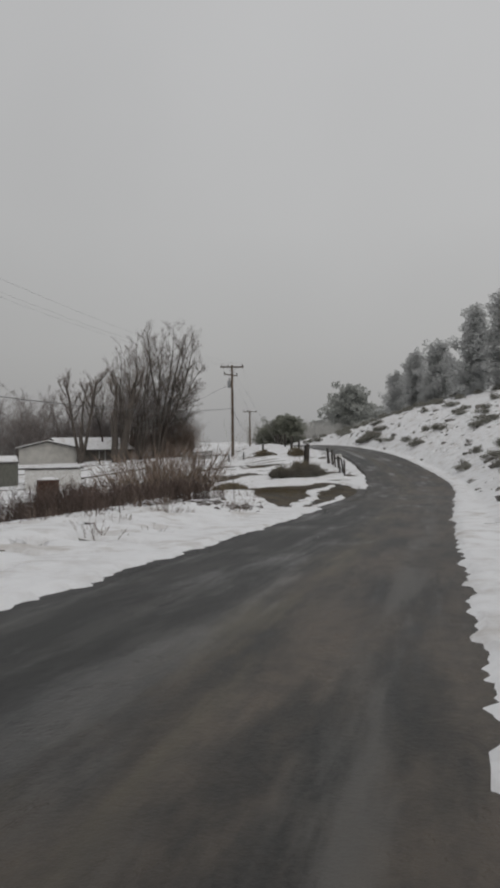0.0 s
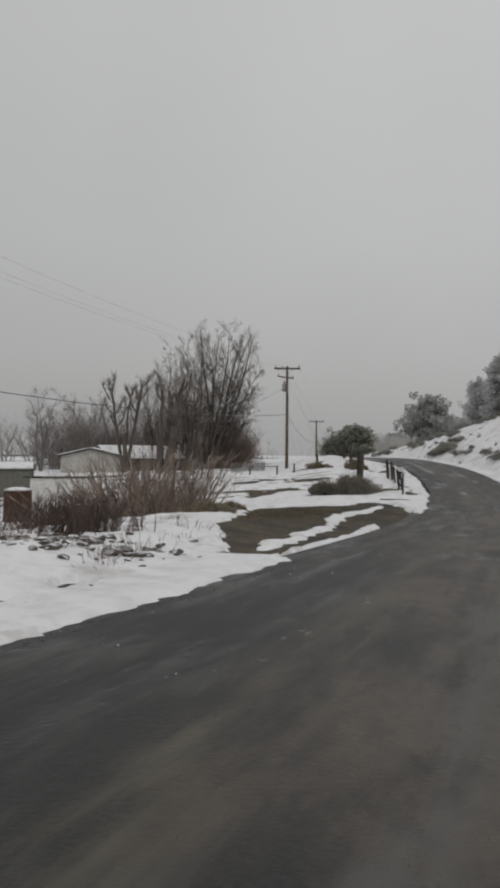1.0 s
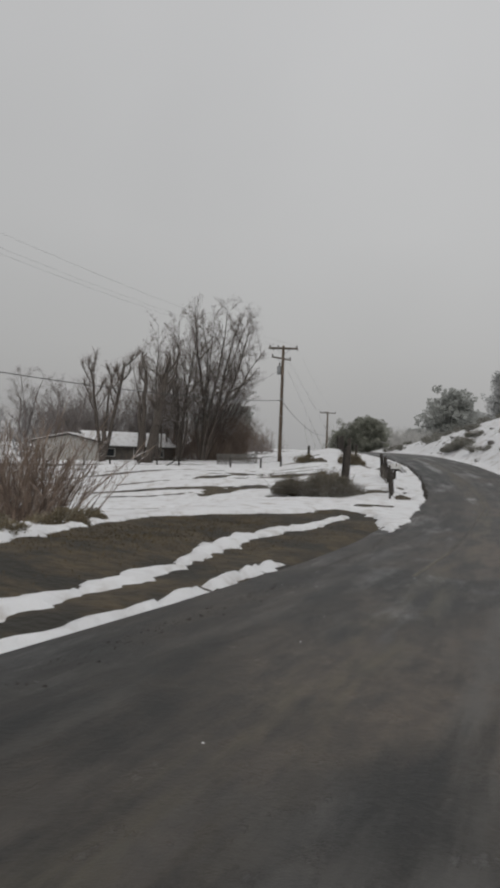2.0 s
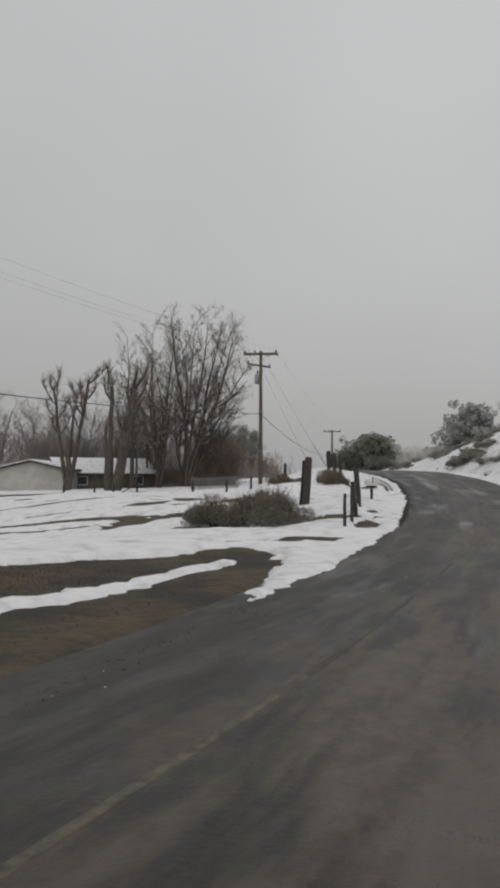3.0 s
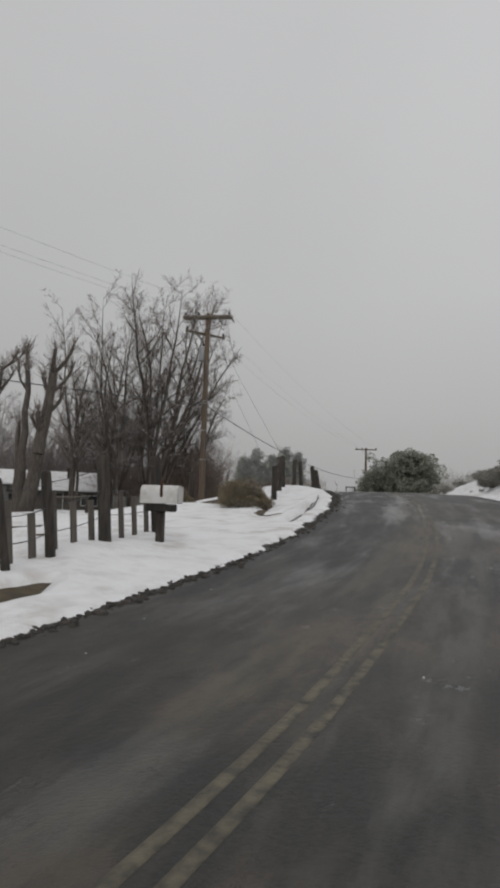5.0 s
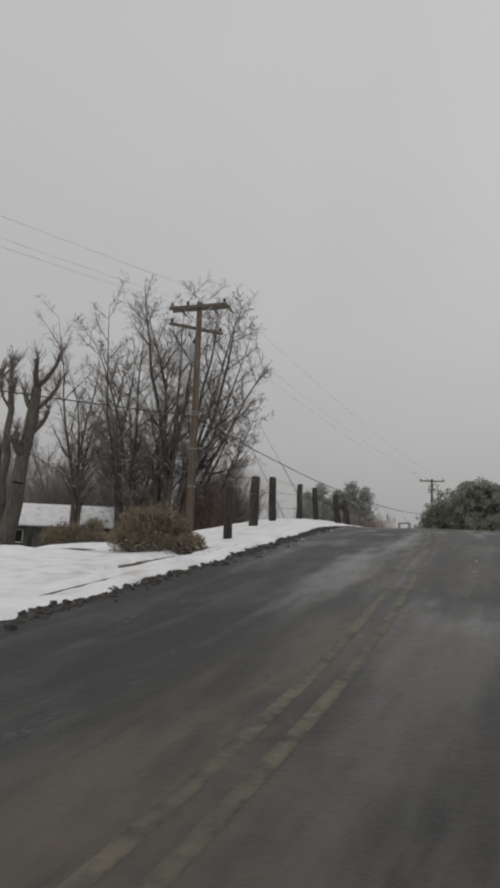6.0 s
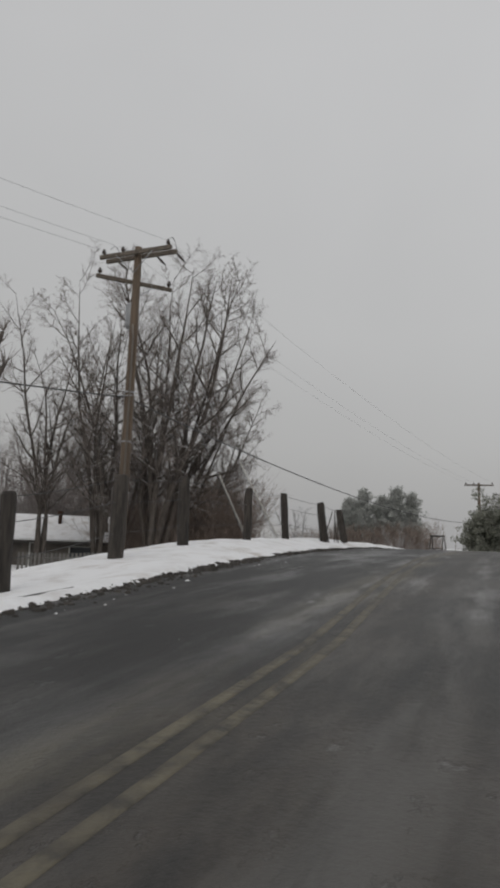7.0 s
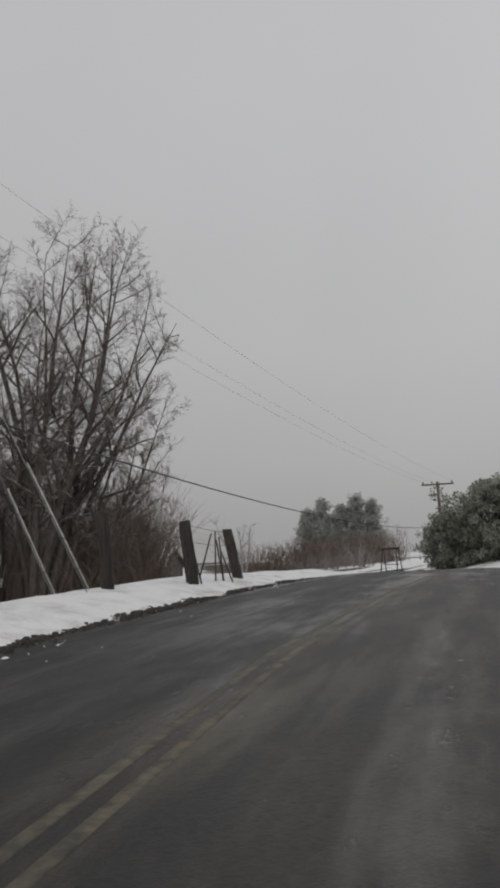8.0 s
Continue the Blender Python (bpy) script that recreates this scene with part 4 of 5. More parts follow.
def thicket(name, rows, height, stems, seed, label, material, radius=0.02):
    """An uncountable mass of brush over a stretch of ground: rows of x, y, half width, half depth."""
    rng = random.Random(seed)
    segs = []
    for x, y, hw, hd in rows:
        for _ in range(stems):
            px, py = x + rng.gauss(0, 0.5) * hw, y + rng.gauss(0, 0.5) * hd
            p, d = Vector((px, py, gz(px, py) - 0.05)), Vector((rng.gauss(0, 0.25), rng.gauss(0, 0.25), 1)).normalized()
            ln = height * rng.uniform(0.45, 1.1)
            for i in range(3):
                q = p + d * ln / 3
                segs.append((*p, *q, radius * (1 - 0.28 * i), radius * (1 - 0.28 * (i + 1))))
                for _ in range(3):
                    e = (d + Vector((rng.gauss(0, 0.6), rng.gauss(0, 0.6), 0.1))).normalized()
                    t = p.lerp(q, rng.random())
                    segs.append((*t, *(t + e * ln * rng.uniform(0.12, 0.34)), radius * 0.6, radius * 0.2))
                d = (d + Vector((rng.gauss(0, 0.2), rng.gauss(0, 0.2), 0))).normalized()
                p = q
    V, F = segments_mesh(segs, 3)
    return tagged(raw(name, V, F, material), label, "brush", kind="stuff")


# the cottonwoods behind the utility pole
bare_tree("cottonwood_tree", -37.5, 82.3, 18.0, 3, "tall many-stemmed leafless cottonwood behind the utility pole", kids=(3, 3, 3), radius=0.21, clear=2, shrink=(0.30, 0.42, 0.42), dome=(-35.6, 81.9, 8.0, 5.6, 10.6),
          tops=((-33.2, 83.1, 18.3), (-32.2, 83.9, 15.2), (-33.2, 78.7, 17.2), (-34.8, 80.9, 17.0), (-33.6, 81.4, 15.4), (-36.1, 85.1, 15.2), (-33.4, 85.5, 13.0), (-37.2, 80.3, 16.0), (-35.0, 79.3, 15.4), (-38.2, 82.9, 15.0)))
bare_tree("cottonwood_tree", -37.0, 83.8, 11.5, 8, "leafless cottonwood with low arching limbs", kids=(3, 3, 3), radius=0.15, clear=2, shrink=(0.36, 0.45, 0.42), arch=0.5,
          tops=((-35.0, 87.4, 9.6), (-33.4, 86.6, 7.8), (-34.4, 86.0, 6.6), (-36.2, 87.6, 7.2), (-33.6, 85.2, 10.0)))
bare_tree("cottonwood_tree", -38.6, 79.4, 16.0, 13, "leafless cottonwood with a forked upright stem", kids=(3, 3, 3), radius=0.17, clear=2, shrink=(0.30, 0.42, 0.42), arch=0.6,
          tops=((-36.8, 78.2, 14.9), (-35.6, 79.0, 13.4), (-37.8, 77.6, 13.2), (-38.1, 79.8, 14.2), (-39.0, 80.8, 13.4)))
bare_tree("cottonwood_tree", -39.4, 76.4, 15.0, 12, "slender leafless tree beside the pruned trunks", kids=(3, 3, 3), radius=0.14, clear=2, shrink=(0.30, 0.42, 0.40), arch=0.6,
          tops=((-38.0, 75.7, 13.6), (-39.2, 75.0, 11.8), (-37.3, 76.8, 11.4), (-40.2, 76.8, 11.2)))
bare_tree("cottonwood_tree", -41.6, 82.6, 15.5, 15, "leafless cottonwood at the back of the group", stems=5, kids=(2, 3, 3), radius=0.16, fan=0.34, clear=2, dome=(-41.2, 82.6, 5.0, 5.4, 12.0))
bare_tree("cottonwood_tree", -48.0, 88.0, 13.0, 27, "grey leafless tree behind the house", stems=5, kids=(2, 3, 3), radius=0.15, fan=0.40, clear=1, dome=(-48.0, 88.0, 4.0, 5.2, 10.0))
pollard("pollarded_tree", -36.5, 69.8, 10.6, 4, "heavily pruned tree with two thick grey trunks",
        [(-0.5, 0.0, -0.03, 0.0, 0.52, 0.26, 0.9), (-0.3, 0.1, 0.02, 0.0, 0.84, 0.30, 0.66), (0.35, 0.1, 0.20, 0.03, 0.82, 0.50, 0.45)])
pollard("pollarded_tree", -41.2, 69.6, 10.4, 9, "forked pruned tree with stubby raised limbs",
        [(0.0, 0.0, 0.04, 0.0, 0.42, 0.36, 0.9), (0.05, 0.0, 0.22, 0.02, 0.90, 0.23, 0.50), (-0.02, 0.0, -0.20, 0.0, 0.86, 0.21, 0.46), (0.0, 0.0, 0.02, 0.1, 0.8, 0.16, 0.6)])

# the dark juniper beyond the crest
evergreen("juniper_tree", -25.0, 106.2, 5.7, 6.0, 21, "dark green rounded juniper beside the road crest", M_JUNIPER, per=62, size=0.165, shape="round", z=0.8)
evergreen("juniper_tree", -28.1, 105.6, 4.0, 4.4, 22, "smaller dark green juniper", M_JUNIPER, per=28, size=0.165, shape="round", z=0.6)

# pines on the slope and far off, haze put into their pale colour
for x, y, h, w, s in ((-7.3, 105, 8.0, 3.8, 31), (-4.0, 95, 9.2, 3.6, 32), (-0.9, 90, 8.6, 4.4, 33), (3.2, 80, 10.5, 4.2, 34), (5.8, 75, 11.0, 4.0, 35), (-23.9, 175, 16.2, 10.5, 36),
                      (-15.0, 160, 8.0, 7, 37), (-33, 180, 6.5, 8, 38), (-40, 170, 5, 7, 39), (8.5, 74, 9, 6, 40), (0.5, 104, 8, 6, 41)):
    evergreen("pine_tree", x, y, h, w, s, "grey-green pine on the slope, paled to stand for haze", M_HAZEPINE if y < 120 else M_FARGREEN, per=44 if y < 120 else 80, size=0.048 * w, group="frosted pines")
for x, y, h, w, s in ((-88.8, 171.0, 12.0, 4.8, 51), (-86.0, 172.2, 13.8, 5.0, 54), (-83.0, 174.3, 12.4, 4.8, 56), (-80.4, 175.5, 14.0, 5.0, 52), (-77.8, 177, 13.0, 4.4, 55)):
    evergreen("pine_tree", x, y, h, w, s, "tall evergreen far beyond the field in haze-toned grey", M_FARGREEN, per=20, size=0.42, shape="column", group="far evergreens")

# leafless trees far behind the houses, haze put into their pale twigs
for k, (x, y, h) in enumerate(((-58, 90, 11), (-63, 93, 13), (-68, 99, 13), (-73, 104, 13), (-62, 104, 12), (-77, 108, 13), (-55, 100, 10), (-70, 90, 13), (-78, 97, 13), (-52, 112, 10), (-83, 90, 13), (-64, 150, 7), (-72, 165, 6), (-66, 84, 12), (-75, 88, 13), (-80, 84, 13), (-61, 85, 11), (-70, 82, 14), (-65, 90, 13), (-72, 96, 14))):
    bare_tree("bare_tree", x, y, h * 0.62, 60 + k, "leafless tree far behind the houses, greyed to stand for haze", stems=3, kids=(2, 3, 2), last=2, radius=0.12, twig_mat=M_HAZETWIG, bark=M_HAZETWIG, fan=0.5)
thicket("far_brush", [(-60 - 8 * k, 88 + 9 * (k % 4), 9, 4) for k in range(6)],
        6.4, 60, 70, "far-off grey-brown brush with haze in its tone", M_HAZEBRUSH, 0.05)
for k, (x, y, h) in enumerate(((-52.0, 84.0, 11.5), (-57.0, 82.0, 11.0), (-53.5, 79.0, 10.0), (-61.0, 79.5, 11.0))):
    bare_tree("bare_tree", x, y, h, 130 + k, "grey leafless tree close behind the house", stems=3, kids=(2, 3, 2), radius=0.13, twig_mat=M_HAZEBRUSH, bark=M_HAZEBRUSH, fan=0.4, clear=1, dome=(x, y, 3.5, 4.2, 8.0))
thicket("far_brush", [(-46, 88.5, 3, 2), (-50, 90, 3, 2), (-49, 86.5, 2, 1.5), (-53, 85, 3, 3), (-57, 87, 4, 3), (-62, 89, 5, 3), (-67, 92, 5, 3)], 8.0, 90, 74, "tall dark leafless brush behind the house", M_HAZEBRUSH, 0.04)
thicket("far_brush", [(-58 - 7 * k, 140 + 6 * k, 7, 5) for k in range(5)], 2.6, 60, 73, "low haze-toned brush beyond the crest", M_HAZEBRUSH, 0.05)
thicket("far_brush", [(-41, 150, 5, 4), (-36, 152, 4, 4), (-31, 156, 4, 4), (-27, 160, 4, 4), (-19, 158, 4, 4), (-14, 155, 5, 4), (-9, 150, 5, 4), (-4, 146, 5, 4)], 5.2, 130, 77, "brush beyond the crest, its pale tone standing for snowfall haze", M_MISTBRUSH, 0.06)
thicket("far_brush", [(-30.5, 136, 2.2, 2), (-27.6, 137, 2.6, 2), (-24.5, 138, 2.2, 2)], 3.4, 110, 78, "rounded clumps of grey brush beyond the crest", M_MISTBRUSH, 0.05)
thicket("far_brush", [(-88 + 4.5 * k, 158 + 2.2 * k, 4.5, 4) for k in range(5)], 5.4, 170, 75, "reddish brown leafless brush before far evergreens", M_BRUSH, 0.05)
thicket("brown_thicket", [(-40, 83, 3, 2), (-49, 93, 5, 3), (-55, 92, 5, 3)], 4.6, 200, 71, "brown leafless thicket under the cottonwoods", M_BRUSH, 0.016)
# Lighter brown than this thicket's own dark tone, allowing for haze.
thicket("brown_thicket", [(-36.8, 84.8, 2.0, 1.8), (-35.8, 85.6, 1.8, 1.6), (-34.9, 86.0, 1.4, 1.4)], 5.0, 420, 76, "dense dark brown thicket beside the many-stemmed cottonwood", M_BRUSH, 0.017)
thicket("roadside_brush", [(-7.6, 12.6, 0.8, 0.7), (-8.4, 14.0, 1.0, 0.8), (-9.4, 16.4, 1.3, 0.8), (-12.0, 15.0, 1.6, 1.0), (-12.5, 17.5, 2.4, 1.6), (-10.2, 15.6, 1.6, 1.2), (-9.4, 19.4, 1.6, 0.8), (-8.4, 18.4, 1.3, 0.9), (-14.5, 16.0, 2.5, 2.0), (-11.0, 13.0, 2.0, 1.2), (-6.9, 17.3, 0.9, 0.7), (-8.2, 15.0, 1.2, 0.8), (-7.8, 11.6, 0.8, 0.6), (-8.8, 13.2, 1.0, 0.8), (-9.6, 11.0, 1.4, 1.0)], 0.74, 170, 72, "low dark brown brush beside the snowy verge", M_DARKBRUSH, 0.009)

# willows and sage along the field
stem_shrub("willow_shrub", -12.7, 28.4, 2.55, 3.2, 320, 5, "leafless reddish willow shrub with snow on its stems", M_WILLOW, depth=2.6, radius=0.021)
stem_shrub("willow_shrub", -11.1, 28.3, 1.9, 1.4, 110, 6, "leafless willow clump dusted with snow", M_WILLOW, radius=0.014)
stem_shrub("willow_shrub", -15.6, 28.4, 1.6, 2.0, 60, 8, "low sparse willow beside a barrel", M_WILLOW, radius=0.014)
for k, (x, y, h, w, n) in enumerate(((-6.4, 11.2, 0.30, 0.5, 26), (-7.6, 12.6, 0.35, 0.7, 34), (-5.2, 12.9, 0.22, 0.4, 18), (-8.6, 13.6, 0.4, 0.8, 40), (-6.2, 14.4, 0.25, 0.5, 24), (-4.6, 10.0, 0.2, 0.4, 16),
                                     (-7.3, 9.6, 0.3, 0.5, 22), (-5.6, 18.6, 0.3, 0.6, 30), (-9.8, 12.2, 0.4, 0.7, 34), (-4.7, 15.0, 0.2, 0.4, 18), (-6.9, 20.2, 0.3, 0.6, 30)) + tuple((-4.6 - 5.0 * random.Random(900 + q).random(), 8.5 + 9.0 * random.Random(950 + q).random(), 0.2 + 0.2 * random.Random(980 + q).random(), 0.5, 22) for q in range(34))):
    stem_shrub("dead_weed", x, y, h, w, n, 500 + k, "dead brown weed tuft poking through the snow", M_BRUSH, radius=0.005, twigs=3, category="weed")
sagebrush("sagebrush", -8.8, 42.7, 1.2, 2.6, 80, "large grey-green sagebrush dusted with snow", depth=2.2, per=900, size=0.068, fluff=110)
sagebrush("sagebrush", -10.1, 42.2, 1.0, 1.9, 81, "grey-green sagebrush beside a larger one", per=650, size=0.068, fluff=70)
sagebrush("sagebrush", -9.6, 44.6, 1.4, 1.3, 83, "brownish upright sagebrush behind two larger ones", M_RABBIT, per=1000, size=0.055, fluff=80)
sagebrush("rabbitbrush", -13.1, 59.7, 0.95, 1.7, 82, "yellow-brown rabbitbrush on the bank", M_RABBIT, per=700, size=0.066, fluff=90)
sagebrush("rabbitbrush", -16.6, 60.6, 0.8, 1.5, 84, "smaller yellow-brown rabbitbrush on the bank", M_RABBIT, per=900, size=0.05, fluff=60)
for k, (x, y, h, w) in enumerate(((-8.6, 71.9, 0.6, 1.5), (-7.9, 71.2, 0.75, 1.7), (-7.1, 70.4, 0.8, 1.8), (-6.6, 71.8, 0.7, 1.6))):
    sagebrush("rabbitbrush", x, y, h, w, 94 + k, "tan rabbitbrush at the snowy brow of the slope", M_SLOPESAGE, per=420, size=0.07, group="brow rabbitbrush", fluff=40)
for k, (x, y, h, w) in enumerate(((-8.3, 26.0, 0.35, 1.0), (-7.8, 23.8, 0.35, 1.2), (-9.0, 27.6, 0.3, 0.9))):
    sagebrush("rabbitbrush", x, y, h, w, 90 + k, "low yellowish tuft beside the muddy turn-out", M_RABBIT, group="turn-out tufts", fluff=40, size=0.06)

# sage and rocks on the slope
rngs = random.Random(7)
count = 0
while count < 160:
    yy = rngs.uniform(22, 98)
    uu = rngs.uniform(2.2, 17) + (1.5 if yy > 50 else 0)
    xx = float(road_x(yy)) + uu
    if lateral(np.array([xx]), np.array([yy]))[0][0] < np.interp(yy, RIGHT_Y, RIGHT_U) + 1.2:
        continue
    count += 1
    sagebrush("sagebrush", xx, yy, rngs.uniform(0.4, 0.85), rngs.uniform(0.8, 1.7), 200 + count, "grey sagebrush on the snowy slope", M_SLOPESAGE, per=75, size=0.15, group="slope sagebrush")


def rock(x, y, size, seed, label, group, flat=0.55, lift=0.0, material=None):
    rng = random.Random(seed)
    bm = bmesh.new()
    bmesh.ops.create_icosphere(bm, subdivisions=3 if size > 0.2 else 2, radius=1.0)
    o = Vector((rng.uniform(0, 50), rng.uniform(0, 50), 0))
    cuts = [Vector((rng.gauss(0, 1), rng.gauss(0, 1), rng.gauss(0, 0.8))).normalized() for _ in range(7)]
    for v in bm.verts:
        n = noise.noise(v.co * 1.1 + o) * 0.5 + noise.noise(v.co * 2.7 + o) * 0.2
        v.co *= 1 + n
        for c in cuts:
            over = v.co.dot(c) - 0.62
            if over > 0:
                v.co -= c * over
        v.co = Vector((v.co.x * size * 1.25, v.co.y * size, v.co.z * size * flat))
    ob = part("rock", bm, material or M_ROCK)
    ob.matrix_world = pose(x, y, gz(x, y) + size * 0.1 + lift, rng.uniform(-12, 12), rng.uniform(-12, 12), rng.uniform(0, 360))
    return tagged(ob, label, "rock", group)


for k in range(80):
    yy = rngs.uniform(16, 80)
    uu = float(np.interp(yy, RIGHT_Y, RIGHT_U)) + rngs.uniform(0.9, 9)
    rock(float(road_x(yy)) + uu, yy, rngs.uniform(0.12, 0.42), 300 + k, "dark snow-capped rock on the slope", "slope rocks")
for k in range(130):
    a = rngs.uniform(0, 1)
    rock(-6.9 + 2.6 * a + rngs.gauss(0, 0.3), 15.2 + 0.6 * a + rngs.gauss(0, 0.6), 0.035 + 0.10 * rngs.random() ** 2, 350 + k, "dark rubble stone half under snow", "verge rubble", 0.5, 0.07, M_RUBBLE)
rock(0.85, 13.3, 0.2, 390, "flat dark stone in the roadside snow", "roadside stones", 0.3)
for k, (x, y) in enumerate(((-5.72, 47.0), (-5.9, 48.0), (-10.2, 59.6), (-5.3, 44.9))):
    rock(x, y, 0.07, 395 + k, "small pale stone at the road edge", "roadside stones")

# dead grass
V, F = [], []
g = random.Random(11)
for cx, cy, rx, ry, n in ((-7.6, 31.0, 2.4, 4.6, 5200), (-6.6, 25.5, 2.0, 4.6, 5200), (-4.9, 28.5, 0.6, 5.0, 700), (-6.9, 36.2, 1.3, 0.8, 500), (-7.4, 39.2, 1.5, 0.5, 400), (-6.4, 44.7, 0.6, 1.5, 500), (-10.5, 16.5, 2.0, 1.5, 900),
                          (-11, 60.5, 1.2, 1.0, 400), (-13, 44, 4, 4, 500), (-16, 54, 5, 5, 700)):
    for _ in range(n):
        x, y = cx + g.gauss(0, 0.45) * rx, cy + g.gauss(0, 0.45) * ry
        z, h, a = 0.0, g.uniform(0.012, 0.05), g.uniform(0, 6.28)
        dx, dy, w = math.cos(a), math.sin(a), 0.006
        lx, ly = g.gauss(0, 0.5) * h, g.gauss(0, 0.5) * h
        k = len(V)
        V += [(x - dx * w, y - dy * w, z), (x + dx * w, y + dy * w, z), (x + lx, y + ly, z + h)]
        F.append((k, k + 1, k + 2))
Va = np.array(V)
base = ground_z(Va[0::3, 0], Va[0::3, 1])
Va[:, 2] += np.repeat(base - Va[0::3, 2], 3)
tagged(raw("grass", Va.tolist(), F, M_GRASS), "short dead yellow-brown grass on bare ground", "grass", kind="stuff")


# lumps of snow dropped on the asphalt
V, F = [], []
g = random.Random(23)
for q in range(110):
    y = g.uniform(6, 74) if q < 60 else g.uniform(56, 80)
    u = float(np.interp(y, LEFT_Y, LEFT_U)) + (abs(g.gauss(0, 0.7)) if q < 60 else abs(g.gauss(0.05, 0.16))) if g.random() < 0.7 or q >= 60 else g.uniform(-2.6, 0.4)
    sx, sz = (g.uniform(0.006, 0.018), g.uniform(0.004, 0.009)) if q < 60 else (0.010 + 0.045 * g.random() ** 3, g.uniform(0.006, 0.016))
    cx = float(road_x(y)) + u
    cz = float(land_z(np.array([cx]), np.array([y]))[0])
    k = len(V)
    V += [(cx + sx * math.cos(a) * g.uniform(0.7, 1.2), y + sx * math.sin(a) * g.uniform(0.7, 1.2), cz - 0.004) for a in [q * 1.2566 for q in range(5)]] + [(cx, y, cz + sz)]
    F += [(k + q, k + (q + 1) % 5, k + 5) for q in range(5)]
tagged(raw("snow_crumbs", V, F, M_SNOW), "small crumbs of white snow scattered on wet asphalt", "snow", kind="stuff")


# dark wet grit and clods along the ragged edge of the snow
V, F = [], []
g = random.Random(37)
for _ in range(7500):
    y = g.uniform(5, 84)
    u = float(np.interp(y, LEFT_Y, LEFT_U)) + abs(g.gauss(0.0, 0.13)) + 0.02
    slope = float(road_x(y + 0.5) - road_x(y - 0.5))
    n = math.sqrt(1 + slope * slope)
    cx, cy = float(road_x(y)) + u / n, y - u * slope / n
    s = 0.007 + 0.026 * g.random() ** 4
    k = len(V)
    V += [(cx + s * math.cos(q * 1.5708 + 0.5) * g.uniform(0.6, 1.3), cy + s * math.sin(q * 1.5708 + 0.5) * g.uniform(0.6, 1.3), -0.012) for q in range(4)] + [(cx + g.gauss(0, s * 0.2), cy + g.gauss(0, s * 0.2), s * g.uniform(0.15, 0.4))]
    F += [(k + q, k + (q + 1) % 4, k + 4) for q in range(4)]
lump = []
for _ in range(6000):
    y = 44 + 38 * g.random() ** 0.8
    wide = float(np.interp(y, [44, 54, 62, 70, 82], [0.08, 0.16, 0.26, 0.22, 0.12]))
    u = float(np.interp(y, LEFT_Y, LEFT_U)) + 0.10 + g.gauss(0.0, 0.5) * wide
    slope = float(road_x(y + 0.5) - road_x(y - 0.5))
    n = math.sqrt(1 + slope * slope)
    cx, cy = float(road_x(y)) + u / n, y - u * slope / n
    s, top = 0.012 + 0.040 * g.random() ** 3, g.uniform(0.45, 0.75)
    lump.append((cx, cy, s, top))
Va = np.array(V)
Va[:, 2] += np.repeat(land_z(Va[4::5, 0], Va[4::5, 1]), 5)
V = Va.tolist()
for cx, cy, s, top in lump:
    z, k = float(land_z(np.array([cx]), np.array([cy]))[0]), len(V)
    ring = [(math.cos(q * 1.2566 + s * 300) * g.uniform(0.6, 1.3), math.sin(q * 1.2566 + s * 300) * g.uniform(0.6, 1.3)) for q in range(5)]
    V += [(cx + s * a, cy + s * c, z - 0.012) for a, c in ring] + [(cx + s * top * a, cy + s * top * c, z + s * g.uniform(0.25, 0.65)) for a, c in ring]
    F += [(k + q, k + (q + 1) % 5, k + 5 + (q + 1) % 5, k + 5 + q) for q in range(5)] + [tuple(range(k + 5, k + 10))]
tagged(raw("road_grit", V, F, M_CLOD), "dark wet grit and clods along the road edge", "gravel", kind="stuff")


# ---- utility poles and lines ----
def insulator(parent, x, y, z):
    bm = bmesh.new()
    tube(bm, [(x, y, z), (x, y, z + 0.05), (x, y, z + 0.06), (x, y, z + 0.12), (x, y, z + 0.13), (x, y, z + 0.2)], [0.02, 0.02, 0.065, 0.065, 0.045, 0.03], 8)
    part("insulator", bm, M_CERAMIC, parent)


